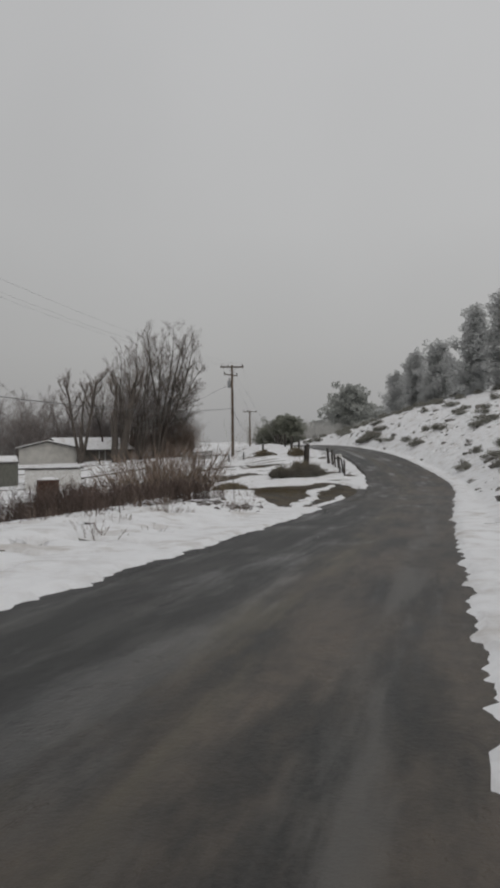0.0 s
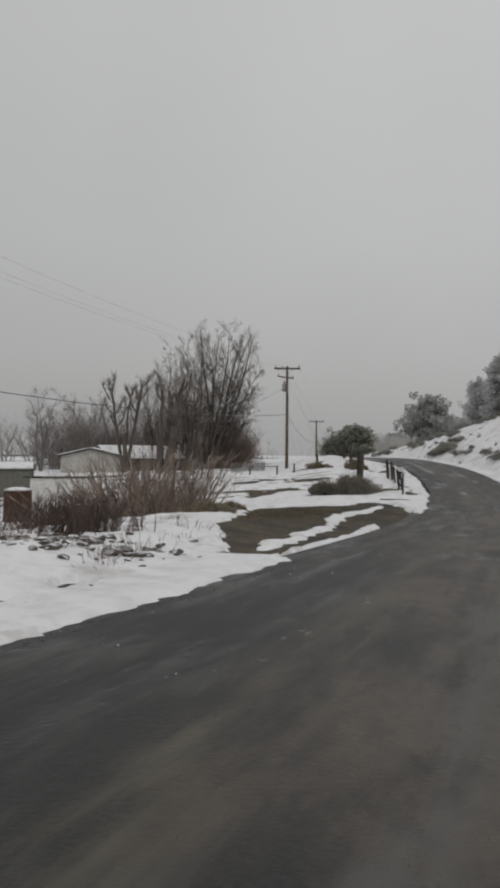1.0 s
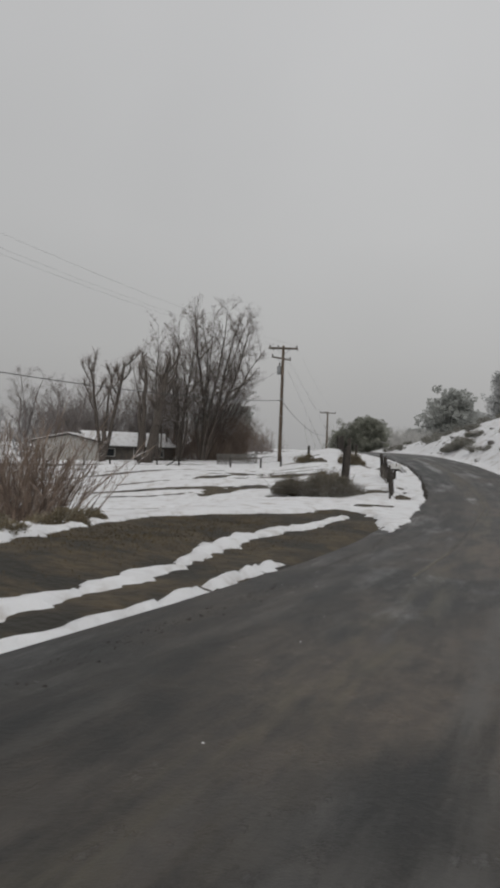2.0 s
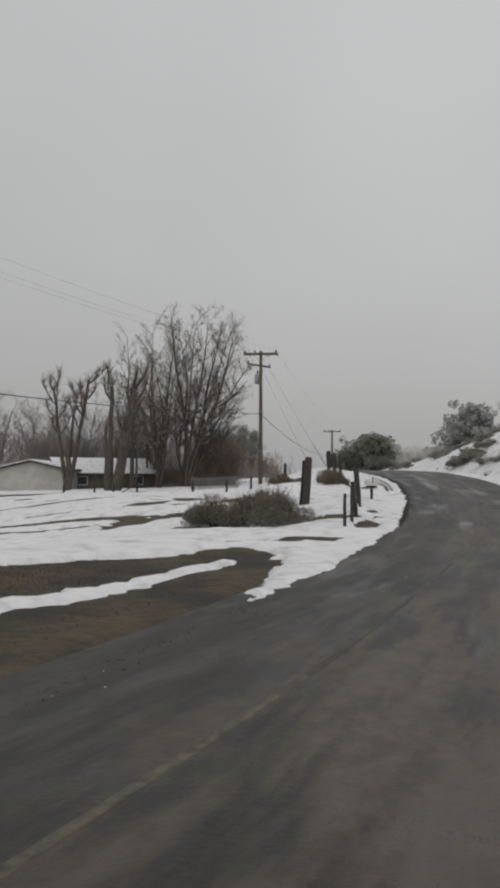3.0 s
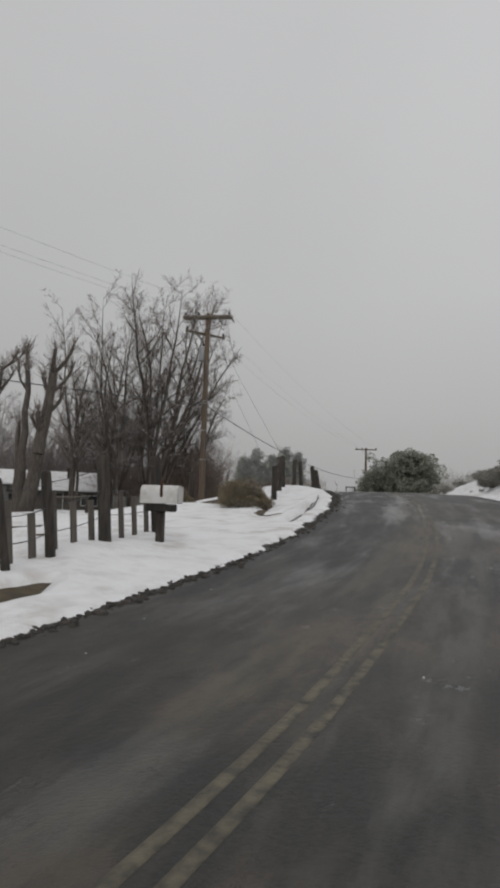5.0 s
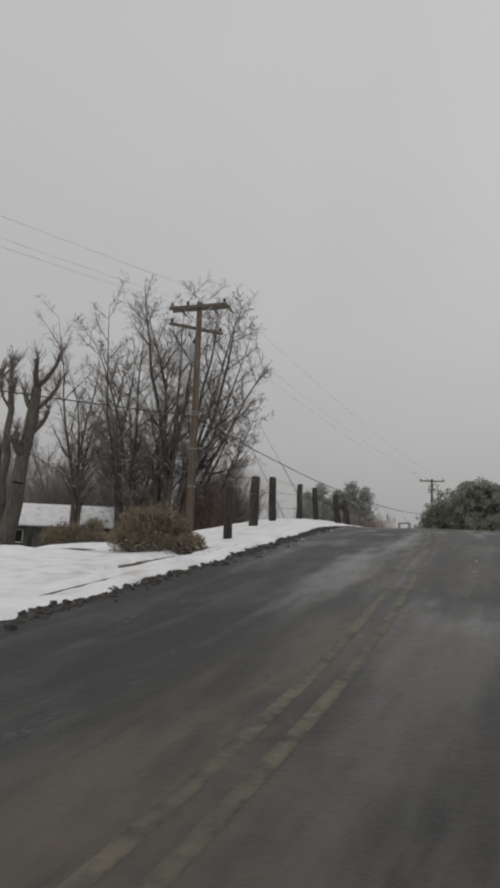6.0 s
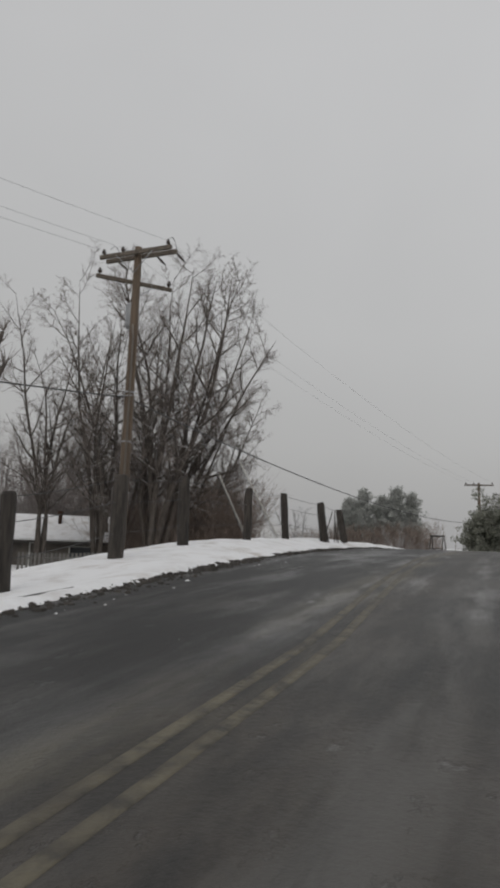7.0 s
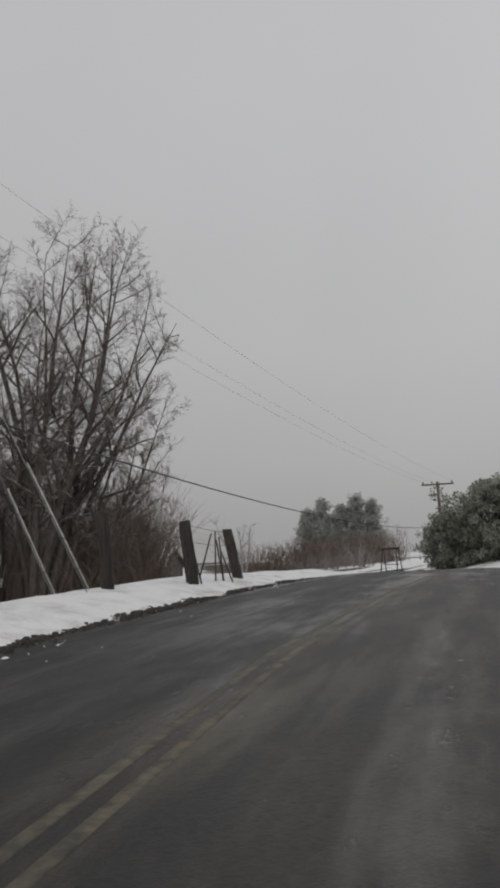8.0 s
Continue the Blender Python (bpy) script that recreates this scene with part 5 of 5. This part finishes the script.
def utility_pole(x, y, z0, top, turn, label, full=True):
    """A timber pole with doubled crossarm, braces and insulators; the full one has a lower cross arm, a transformer and a conduit."""
    p = root("utility_pole", x, y, z0, turn, label, "utility pole")
    h = top - z0
    bm = bmesh.new()
    tube(bm, [(0, 0, -0.3), (0.01, 0, h * 0.35), (0, 0.02, h * 0.7), (0, 0, h + 0.12)], [0.165, 0.15, 0.13, 0.115], 14, rough=0.02)
    part("pole", bm, M_POLE, p)
    for yy in (-0.17, 0.17) if full else (-0.14,):
        bm = box(bmesh.new(), -1.28, yy - 0.05, h - 0.17, 1.28, yy + 0.05, h - 0.04, 0.012)
        part("crossarm", bm, M_ARM, p)
    for s in (-1, 1):
        bm = bmesh.new()
        tube(bm, [(s * 0.65, -0.23, h - 0.14), (0, -0.17, h - 0.75)], [0.014, 0.014], 6)
        part("brace", bm, M_STEEL, p)
    for xx in (-1.15, -0.45, 1.15):
        insulator(p, xx, -0.17 if full else -0.14, h - 0.05)
    if full:
        bm = box(bmesh.new(), -1.2, 0.14, h - 1.02, 1.2, 0.23, h - 0.90, 0.012)
        bmesh.ops.rotate(bm, verts=bm.verts, cent=(0, 0, 0), matrix=Matrix.Rotation(radians(48), 3, "Z"))
        part("lower_crossarm", bm, M_ARM, p)
        low = Matrix.Rotation(radians(48), 3, "Z")
        for s in (-1, 1):
            bm = bmesh.new()
            tube(bm, [low @ Vector((s * 0.6, 0.18, h - 1.0)), low @ Vector((0, 0.14, h - 1.5))], [0.014, 0.014], 6)
            part("brace", bm, M_STEEL, p)
            insulator(p, *(low @ Vector((s * 1.1, 0.185, h - 0.9))))
        bm = bmesh.new()
        tube(bm, [(-0.28, 0.30, h - 2.35), (-0.28, 0.30, h - 2.3), (-0.28, 0.30, h - 1.65), (-0.28, 0.30, h - 1.58)], [0.19, 0.21, 0.21, 0.16], 16)
        can = part("transformer", bm, M_TANK, p, "grey steel transformer can")
        bm = bmesh.new()
        tube(bm, [(-0.28, 0.30, h - 1.6), (-0.28, 0.30, h - 1.4), (-0.28, 0.30, h - 1.3)], [0.05, 0.06, 0.03], 8)
        part("bushing", bm, M_CERAMIC, can)
        bm = bmesh.new()
        tube(bm, [(0.11, -0.16, 0), (0.11, -0.16, h * 0.72), (0.06, -0.15, h - 2.4)], [0.03, 0.03, 0.03], 8)
        part("conduit", bm, M_GREYWOOD, p, "pale conduit strapped to the pole")
        for k in range(3):
            bm = bmesh.new()
            zz = h * 0.25 + k * 1.5
            tube(bm, [(0, 0, zz), (0, 0, zz + 0.05)], [0.163 - 0.006 * k, 0.163 - 0.006 * k], 14)
            part("strap", bm, M_STEEL, p)
        for xx, yy in ((-0.9, 0.3), (0.5, 0.32), (1.2, 0.3)):
            bm = bmesh.new()
            tube(bm, [(xx, yy * 0.7, h - 0.1), (xx + 0.02, yy + 0.22, h - 0.16), (xx + 0.05, yy + 0.42, h - 0.22)], [0.022, 0.04, 0.02], 8)
            part("strain_insulator", bm, M_CERAMIC, p)
        for xx in (-0.9, 1.15):
            bm = bmesh.new()
            arc = [(xx, -0.17 + 0.62 * q / 8, h + 0.12 + 0.30 * math.sin(math.pi * q / 8) - 0.22 * q / 8) for q in range(9)]
            tube(bm, arc, [0.010] * 9, 5)
            part("jumper_wire", bm, M_WIRE, p)
    bm = bmesh.new()
    tube(bm, [(-0.3, -0.16, h * 0.54), (0.22, -0.16, h * 0.54)], [0.02, 0.02], 6)
    part("cable_bracket", bm, M_STEEL, p)
    return p


P1, P2, P0 = (-22.55, 69.95), (-34.4, 117.0), (-22.2, 21.0)
A1 = 22.0
utility_pole(*P1, gz(*P1), 10.25, A1, "brown wooden utility pole with double crossarm and grey transformer")
utility_pole(*P2, gz(*P2), 7.45, A1 + 6, "distant wooden utility pole with a single crossarm", full=False)
utility_pole(*P0, gz(*P0), 10.4, A1 - 6, "wooden utility pole at the edge of the field", full=False)


def wire(a, b, drop, label, r=0.0035, name="power_line"):
    bm = bmesh.new()
    pts = sag(a, b, drop)
    tube(bm, pts, [r] * len(pts), 5)
    ob = part(name, bm, M_WIRE)
    return tagged(ob, label, "cable", "overhead lines")


def arm_point(p, top, turn, along):
    c, s = math.cos(radians(turn)), math.sin(radians(turn))
    return (p[0] + along * c, p[1] + along * s, top + 0.14)


for along in (-1.15, -0.45, 1.15):
    wire(arm_point(P0, 10.4, A1 - 6, along), arm_point(P1, 10.25, A1, along), 0.75, "thin power line between utility poles")
    wire(arm_point(P1, 10.25, A1, along), arm_point(P2, 7.45, A1 + 6, along), 0.7, "thin power line between utility poles")
wire((P0[0], P0[1], 4.7), (P1[0], P1[1] - 0.16, 5.6), 0.75, "thick black telephone cable", 0.022, "telephone_cable")
wire((P1[0], P1[1] + 0.16, 5.55), (P2[0], P2[1], 3.9), 1.0, "thick black telephone cable", 0.022, "telephone_cable")
wire((P1[0], P1[1], 8.4), (-42.5, 80.5, 3.4), 0.5, "thin service drop to the house", 0.010, "service_line")

# guy wires with pale guards
for k, (bx, by, tx, ty) in enumerate(((-17.8, 71.6, -22.5, 70.0), (-19.2, 71.9, -22.5, 70.05))):
    guy = root("guy_wire", bx, by, gz(bx, by), 0, "steel guy wire with a pale plastic guard", "guy wire", "guy wires")
    z0 = gz(bx, by)
    dx, dy, dz = tx - bx, ty - by, (9.9 if k == 0 else 9.0) - z0
    bm = bmesh.new()
    tube(bm, [(0, 0, -0.1), (dx, dy, dz)], [0.008, 0.008], 5)
    part("strand", bm, M_STEEL, guy)
    bm = bmesh.new()
    tube(bm, [(dx * 0.01, dy * 0.01, dz * 0.01), (dx * 0.25, dy * 0.25, dz * 0.25)], [0.016, 0.014], 8)
    part("guard", bm, M_GUARD, guy, "pale plastic guard tube")


# ---- fences ----
def post(name, x, y, h, r, lean=(0, 0), label="", group="", seed=0, square=False, material=None, z=None):
    rng = random.Random(seed)
    bm = bmesh.new()
    zs = [-0.25, 0.0, h * 0.35, h * 0.7, h * 0.97, h]
    rs = [r, r, r * rng.uniform(0.92, 1.05), r * rng.uniform(0.9, 1.02), r * 0.93, r * 0.75]
    tube(bm, [(lean[0] * q / h + rng.gauss(0, 0.004), lean[1] * q / h, q) for q in zs], rs, 4 if square else 9, rough=0.05, seed=seed)
    ob = part(name, bm, material or M_WOOD)
    ob.matrix_world = pose(x, y, gz(x, y) if z is None else z, 0, 0, rng.uniform(0, 90) if not square else 20)
    return tagged(ob, label, "fence post", group)


FENCE = [(-6.22, 42.35, 0.98, 0.045, (0, 0)), (-6.43, 43.56, 1.05, 0.05, (0, 0)), (-6.66, 44.70, 1.05, 0.06, (-0.22, 0.04)), (-7.05, 45.80, 1.08, 0.06, (-0.20, 0.02)),
         (-7.40, 47.3, 1.0, 0.05, (-0.16, 0)), (-7.70, 48.1, 1.05, 0.06, (-0.12, 0)), (-8.1, 49.3, 1.2, 0.085, (-0.1, 0)), (-8.7, 51.0, 1.25, 0.095, (-0.12, 0))]
for k, (x, y, h, r, ln) in enumerate(FENCE):
    post("fence_post", x, y, h, r, ln, "dark weathered wooden fence post in snow", "roadside fence posts", 400 + k)
TALL = [(-13.45, 62.15, 1.2, 0.10, (0, 0)), (-14.7, 64.5, 1.36, 0.12, (0.02, 0)), (-15.9, 66.8, 1.38, 0.11, (-0.03, 0)), (-16.95, 69.55, 1.25, 0.10, (0.02, 0)),
        (-17.95, 72.0, 1.25, 0.10, (-0.08, -0.04)), (-18.40, 74.22, 1.25, 0.115, (-0.14, 0)), (-19.25, 76.35, 1.15, 0.115, (-0.24, 0))]
for k, (x, y, h, r, ln) in enumerate(TALL):
    post("fence_post", x, y, h, r, ln, "thick dark railway-tie fence post on the bank", "bank fence posts", 430 + k)
post("gate_post", -9.88, 48.35, 1.85, 0.15, (0.22, 0.06), "thick leaning dark timber gate post", "", 450)
post("gate_post", -10.15, 48.6, 1.75, 0.09, (0.12, 0.02), "slim dark timber beside the thick gate post", "", 451)
FIELD = [(-18.4, 60.4, 0.75), (-19.6, 59.6, 0.8), (-22.2, 60.0, 0.8), (-27.2, 61.0, 0.75), (-29.4, 61.3, 0.7), (-31.3, 61.6, 0.75), (-34.5, 62.0, 0.7)]
for k, (x, y, h) in enumerate(FIELD):
    post("fence_post", x, y, h, 0.065, (0, 0), "short dark post of the field fence", "field fence posts", 460 + k)
post("fence_post", -17.0, 62.2, 1.2, 0.095, (0, 0), "dark post with a snow cap beside rabbitbrush", "", 480)


def strand(a, b, drop, name="fence_wire", label="rusty fence wire strung between posts", r=0.006, material=None):
    bm = bmesh.new()
    pts = sag(a, b, drop, 6)
    tube(bm, pts, [r] * len(pts), 4)
    return tagged(part(name, bm, material or M_WIRE), label, "fence wire", "fence wires")


for rows, levels in ((FENCE, (0.35, 0.62, 0.88)), (TALL, (0.35, 0.7, 0.95)), ([(x, y, h, 0.06, (0, 0)) for x, y, h in FIELD], (0.6, 0.95))):
    for (xa, ya, ha, _, la), (xb, yb, hb, _, lb) in zip(rows, rows[1:]):
        for f in levels:
            strand((xa + la[0] * f, ya, gz(xa, ya) + ha * f), (xb + lb[0] * f, yb, gz(xb, yb) + hb * f), 0.03)

# rails and leaning sticks
def pole_between(name, a, b, r, label, material, category="rail"):
    bm = bmesh.new()
    tube(bm, [a, ((a[0] + b[0]) / 2, (a[1] + b[1]) / 2, (a[2] + b[2]) / 2 - 0.01), b], [r, r * 0.95, r * 0.85], 7, rough=0.04)
    return tagged(part(name, bm, material), label, category)


pole_between("brace_rail", (-6.75, 45.0, gz(-6.75, 45.0) + 0.08), (-7.3, 46.6, gz(-7.3, 46.6) + 0.62), 0.022, "slanting grey brace of the fence", M_WOOD)
pole_between("brace_rail", (-27.1, 61.0, gz(-27.1, 61) + 0.7), (-28.2, 60.4, gz(-28.2, 60.4) - 0.02), 0.04, "slanting brace of the field fence", M_WOOD)
pole_between("fence_rail", (-19.6, 59.5, gz(-19.6, 59.5) + 0.76), (-22.2, 59.9, gz(-22.2, 59.9) + 0.76), 0.04, "snow-topped rail of the field fence", M_GREYWOOD)
for dx, dy, lx, ly, h in ((0.22, -0.1, -0.2, 0.1, 0.95), (0.2, 0.25, -0.2, -0.1, 0.9), (-0.5, 0.75, 0.12, 0.3, 0.95), (-0.2, 0.95, -0.12, 0.15, 1.1),
                          (-0.3, 1.3, -0.02, -0.1, 1.0), (-0.5, 1.5, 0.05, -0.25, 0.9), (-0.15, 1.5, -0.2, -0.25, 0.85)):
    x, y = -18.5 + dx, 74.15 + dy
    pole_between("fence_stake", (x, y, gz(x, y) - 0.05), (x + lx, y + ly, gz(x, y) + h), 0.017, "thin leaning stake between thick posts", M_WOOD, "stake")

# pale boards leaning in the roadside fence
for k in range(9):
    y = 47.5 + k * 0.42
    x = float(np.interp(y, [47.3, 48.1, 49.3, 51.0], [-7.5, -7.8, -8.2, -8.8])) - 0.06
    bm = box(bmesh.new(), -0.055, -0.012, -0.05, 0.055, 0.012, random.Random(k).uniform(0.55, 0.8), 0.004)
    ob = part("picket_board", bm, M_GREYWOOD)
    ob.matrix_world = pose(x, y, gz(x, y), 0, -7, 100)
    tagged(ob, "grey weathered board standing in the fence", "fence board", "fence boards")


# ---- mailbox ----
def mailbox(x, y, turn):
    m = root("mailbox", x, y, gz(x, y), turn, "white roadside mailbox on a dark wooden post", "mailbox")
    bm = box(bmesh.new(), -0.05, -0.05, -0.2, 0.05, 0.05, 0.62, 0.008)
    part("post", bm, M_WOOD, m)
    bm = box(bmesh.new(), -0.10, -0.20, 0.50, 0.10, 0.20, 0.60, 0.01)
    part("bracket", bm, M_WOOD, m, "dark timber cradle")
    bm = bmesh.new()
    prof = [(-0.11, 0.61), (0.11, 0.61), (0.11, 0.76)] + [(0.11 * math.cos(a), 0.76 + 0.10 * math.sin(a)) for a in [math.pi * k / 8 for k in range(1, 8)]] + [(-0.11, 0.76)]
    ends = [[bm.verts.new((px, yy, pz)) for px, pz in prof] for yy in (-0.27, 0.27)]
    for k in range(len(prof)):
        bm.faces.new((ends[0][k], ends[0][(k + 1) % len(prof)], ends[1][(k + 1) % len(prof)], ends[1][k]))
    bm.faces.new(ends[0][::-1])
    bm.faces.new(ends[1])
    bmesh.ops.recalc_face_normals(bm, faces=bm.faces)
    body = part("body", bm, M_MAILBOX, m)
    bm = box(bmesh.new(), -0.10, 0.272, 0.62, 0.10, 0.284, 0.84, 0.006)
    part("door", bm, M_MAILBOX, body)
    bm = box(bmesh.new(), 0.112, 0.02, 0.70, 0.122, 0.06, 0.92, 0.003)
    part("flag", bm, M_RUST, body, "small dark red flag")
    return m


mailbox(-7.86, 50.08, -70)


# ---- pipe frame beside the crest ----
def pipe_frame(x, y, turn):
    f = root("pipe_frame", x, y, gz(x, y), turn, "dark steel pipe frame beside the road crest", "frame")
    for s in (-1, 1):
        for yy in (-0.22, 0.22):
            bm = bmesh.new()
            tube(bm, [(s * 0.46, yy, -0.1), (s * 0.38, yy * 0.2, 1.12)], [0.024, 0.024], 7)
            part("leg", bm, M_PIPE, f)
    bm = bmesh.new()
    tube(bm, [(-0.48, 0, 1.13), (0.48, 0, 1.13)], [0.04, 0.04], 8)
    part("top_bar", bm, M_PIPE, f)
    bm = bmesh.new()
    tube(bm, [(-0.42, 0, 0.45), (0.42, 0, 0.45)], [0.018, 0.018], 6)
    part("lower_bar", bm, M_PIPE, f)
    return f


pipe_frame(-24.5, 91.7, -8)


# ---- buildings ----
def gable_house(name, cx, cy, turn, length, width, wall_h, roof_h, z, wall, label, openings, overhang=0.45, snow_cap=True):
    """A low house: ridge along its x axis. openings: rows of side (-1 front, 1 back), centre x, sill, width, height, kind."""
    hs = root(name, cx, cy, z, turn, label, "house")
    t = 0.18
    for s, nm in ((-1, "front_wall"), (1, "back_wall")):
        holes = sorted([o for o in openings if o[0] == s], key=lambda o: o[1])
        bm = bmesh.new()
        x = -length / 2
        y0, y1 = s * width / 2 - t / 2, s * width / 2 + t / 2
        for _, ox, sill, ow, oh, kind in holes:
            box(bm, x, y0, -0.3, ox - ow / 2, y1, wall_h)
            box(bm, ox - ow / 2, y0, sill + oh, ox + ow / 2, y1, wall_h)
            if sill > 0:
                box(bm, ox - ow / 2, y0, -0.3, ox + ow / 2, y1, sill)
            x = ox + ow / 2
        box(bm, x, y0, -0.3, length / 2, y1, wall_h)
        bmesh.ops.remove_doubles(bm, verts=bm.verts, dist=0.002)
        part(nm, bm, wall, hs)
        for _, ox, sill, ow, oh, kind in holes:
            b2 = bmesh.new()
            for a0, a1, c0, c1 in ((-ow / 2, -ow / 2 + 0.07, 0, oh), (ow / 2 - 0.07, ow / 2, 0, oh), (-ow / 2 + 0.07, ow / 2 - 0.07, 0, 0.07), (-ow / 2 + 0.07, ow / 2 - 0.07, oh - 0.07, oh)):
                box(b2, ox + a0, y0 - 0.03, sill + c0, ox + a1, y1 + 0.03, sill + c1)
            fr = part("window" if kind == "window" else "door", b2, M_TRIM, hs)
            b3 = box(bmesh.new(), ox - ow / 2 + 0.07, -0.02 + s * width / 2, sill + 0.07, ox + ow / 2 - 0.07, 0.02 + s * width / 2, sill + oh - 0.07)
            part("pane" if kind == "window" else "leaf", b3, M_GLASS if kind == "window" else M_WALL_DARK, fr)
    for s in (-1, 1):
        bm = bmesh.new()
        x0, x1 = s * length / 2 - t / 2, s * length / 2 + t / 2
        vs = [bm.verts.new((xx, yy, zz)) for xx in (x0, x1) for yy, zz in ((-width / 2 + t / 2, -0.3), (width / 2 - t / 2, -0.3), (width / 2 - t / 2, wall_h), (0, wall_h + roof_h - 0.05), (-width / 2 + t / 2, wall_h))]
        bm.faces.new(vs[:5][::-1])
        bm.faces.new(vs[5:])
        for k in range(5):
            bm.faces.new((vs[k], vs[(k + 1) % 5], vs[5 + (k + 1) % 5], vs[5 + k]))
        bmesh.ops.recalc_face_normals(bm, faces=bm.faces)
        part("gable_wall", bm, wall, hs)

    def slab(z_add, thick, over, material, nm, parent, label_=""):
        bm = bmesh.new()
        prof = [(-width / 2 - over, wall_h - roof_h * over / (width / 2)), (0, wall_h + roof_h), (width / 2 + over, wall_h - roof_h * over / (width / 2))]
        lo = [(yy, zz + z_add) for yy, zz in prof]
        hi = [(yy, zz + z_add + thick) for yy, zz in prof]
        loop = lo + hi[::-1]
        a = [bm.verts.new((-length / 2 - over, yy, zz)) for yy, zz in loop]
        c = [bm.verts.new((length / 2 + over, yy, zz)) for yy, zz in loop]
        for k in range(6):
            bm.faces.new((a[k], a[(k + 1) % 6], c[(k + 1) % 6], c[k]))
        for ring in (a, c):
            bm.faces.new((ring[0], ring[1], ring[4], ring[5]))
            bm.faces.new((ring[1], ring[2], ring[3], ring[4]))
        bmesh.ops.recalc_face_normals(bm, faces=bm.faces)
        return part(nm, bm, material, parent, label_)

    rf = slab(0.01, 0.12, overhang, M_ROOFEDGE, "roof", hs)
    if snow_cap:
        slab(0.135, 0.09, overhang - 0.06, M_SNOW, "snow_layer", rf, "white snow lying on the roof")
    return hs, rf


house, house_roof = gable_house("house", -46.0, 79.6, 58, 9.5, 6.0, 2.1, 1.35, gz(-46, 79.6) - 0.5, M_WALL_DARK, "low brown house with a snow-covered roof behind bare trees",
                                [(-1, -2.8, 0.9, 1.2, 0.9, "window"), (-1, 0.4, 0.0, 0.95, 1.95, "door"), (-1, 2.9, 0.9, 1.4, 0.9, "window")])
bm = bmesh.new()
tube(bm, [(1.5, -1.2, 2.6), (1.5, -1.2, 3.7), (1.5, -1.2, 3.72), (1.5, -1.2, 3.9)], [0.12, 0.12, 0.19, 0.17], 10)
part("chimney", bm, M_RUST, house_roof, "dark metal stove pipe")
gable_house("house", -56.5, 99.5, 35, 12, 7.5, 1.9, 1.3, gz(-56.5, 99.5), M_WALL_DARK, "low dark house with a snowy roof beyond the field",
            [(-1, -3.5, 0.9, 1.3, 0.9, "window"), (-1, 2.5, 0.9, 1.5, 0.9, "window")])
gable_house("house", -47.3, 72.5, 120, 6.0, 6.4, 1.95, 0.75, gz(-47.3, 72.5), M_WALL_PALE, "pale house wing with a low gable and dark eaves", [])

# picket fence before the low house
for k in range(30):
    x, y = -28.6 + 0.083 * k, 69.9 + 0.114 * k
    bm = box(bmesh.new(), -0.04, -0.012, -0.1, 0.04, 0.012, 1.0, 0.004)
    ob = part("fence_picket", bm, M_PICKET)
    ob.matrix_world = pose(x, y, gz(x, y), 0, 0, 54)
    tagged(ob, "pale wooden picket before the house", "fence picket", "picket fence")
for zz in (0.3, 0.8):
    pole_between("fence_rail", (-28.63, 69.95, gz(-28.6, 69.9) + zz), (-26.2, 73.28, gz(-26.2, 73.2) + zz), 0.03, "rail of the pale picket fence", M_PICKET)


# ---- yard things behind the willows ----
def rusty_drum(x, y):
    d = root("burn_barrel", x, y, gz(x, y), 0, "large rusty brown steel barrel with snow on top", "barrel")
    bm = bmesh.new()
    zs = [(0, 0.29), (0.02, 0.30), (0.29, 0.295), (0.31, 0.31), (0.33, 0.295), (0.58, 0.295), (0.60, 0.31), (0.62, 0.295), (0.87, 0.295), (0.89, 0.30)]
    tube(bm, [(0, 0, z * 1.5) for z, _ in zs], [r * 1.85 for _, r in zs], 24)
    part("drum", bm, M_RUST, d)
    bm = bmesh.new()
    tube(bm, [(0, 0, 1.34), (0, 0, 1.40), (0, 0, 1.46)], [0.54, 0.48, 0.2], 16)
    part("snow_layer", bm, M_SNOW, d, "cap of white snow")
    return d


rusty_drum(-19.2, 29.3)


def water_tank(x, y, turn):
    t = root("water_tank", x, y, gz(x, y), turn, "long white box tank under a snowy board", "tank")
    bm = box(bmesh.new(), -1.9, -0.6, 0.0, 1.9, 0.6, 1.45, 0.06)
    part("body", bm, M_MAILBOX, t)
    for k in range(8):
        bm = box(bmesh.new(), -1.54 + 0.44 * k - 0.03, -0.63, 0.05, -1.54 + 0.44 * k + 0.03, -0.6, 1.4, 0.01)
        part("rib", bm, M_MAILBOX, t)
    bm = box(bmesh.new(), -2.3, -0.7, 1.455, 2.1, 0.7, 1.52, 0.01)
    part("lid_board", bm, M_WOOD, t, "dark board laid on top")
    bm = box(bmesh.new(), -1.3, -0.6, 1.522, 1.9, 0.6, 1.60, 0.03)
    part("snow_layer", bm, M_SNOW, t, "white snow on the board")
    return t


water_tank(-26.9, 41.7, 33)


gable_house("shed", -34.4, 45.2, 40, 3.0, 3.6, 1.9, 0.35, gz(-34.4, 45.2), M_SHED, "small dark grey-green shed with snow on its flat roof", [], 0.15)
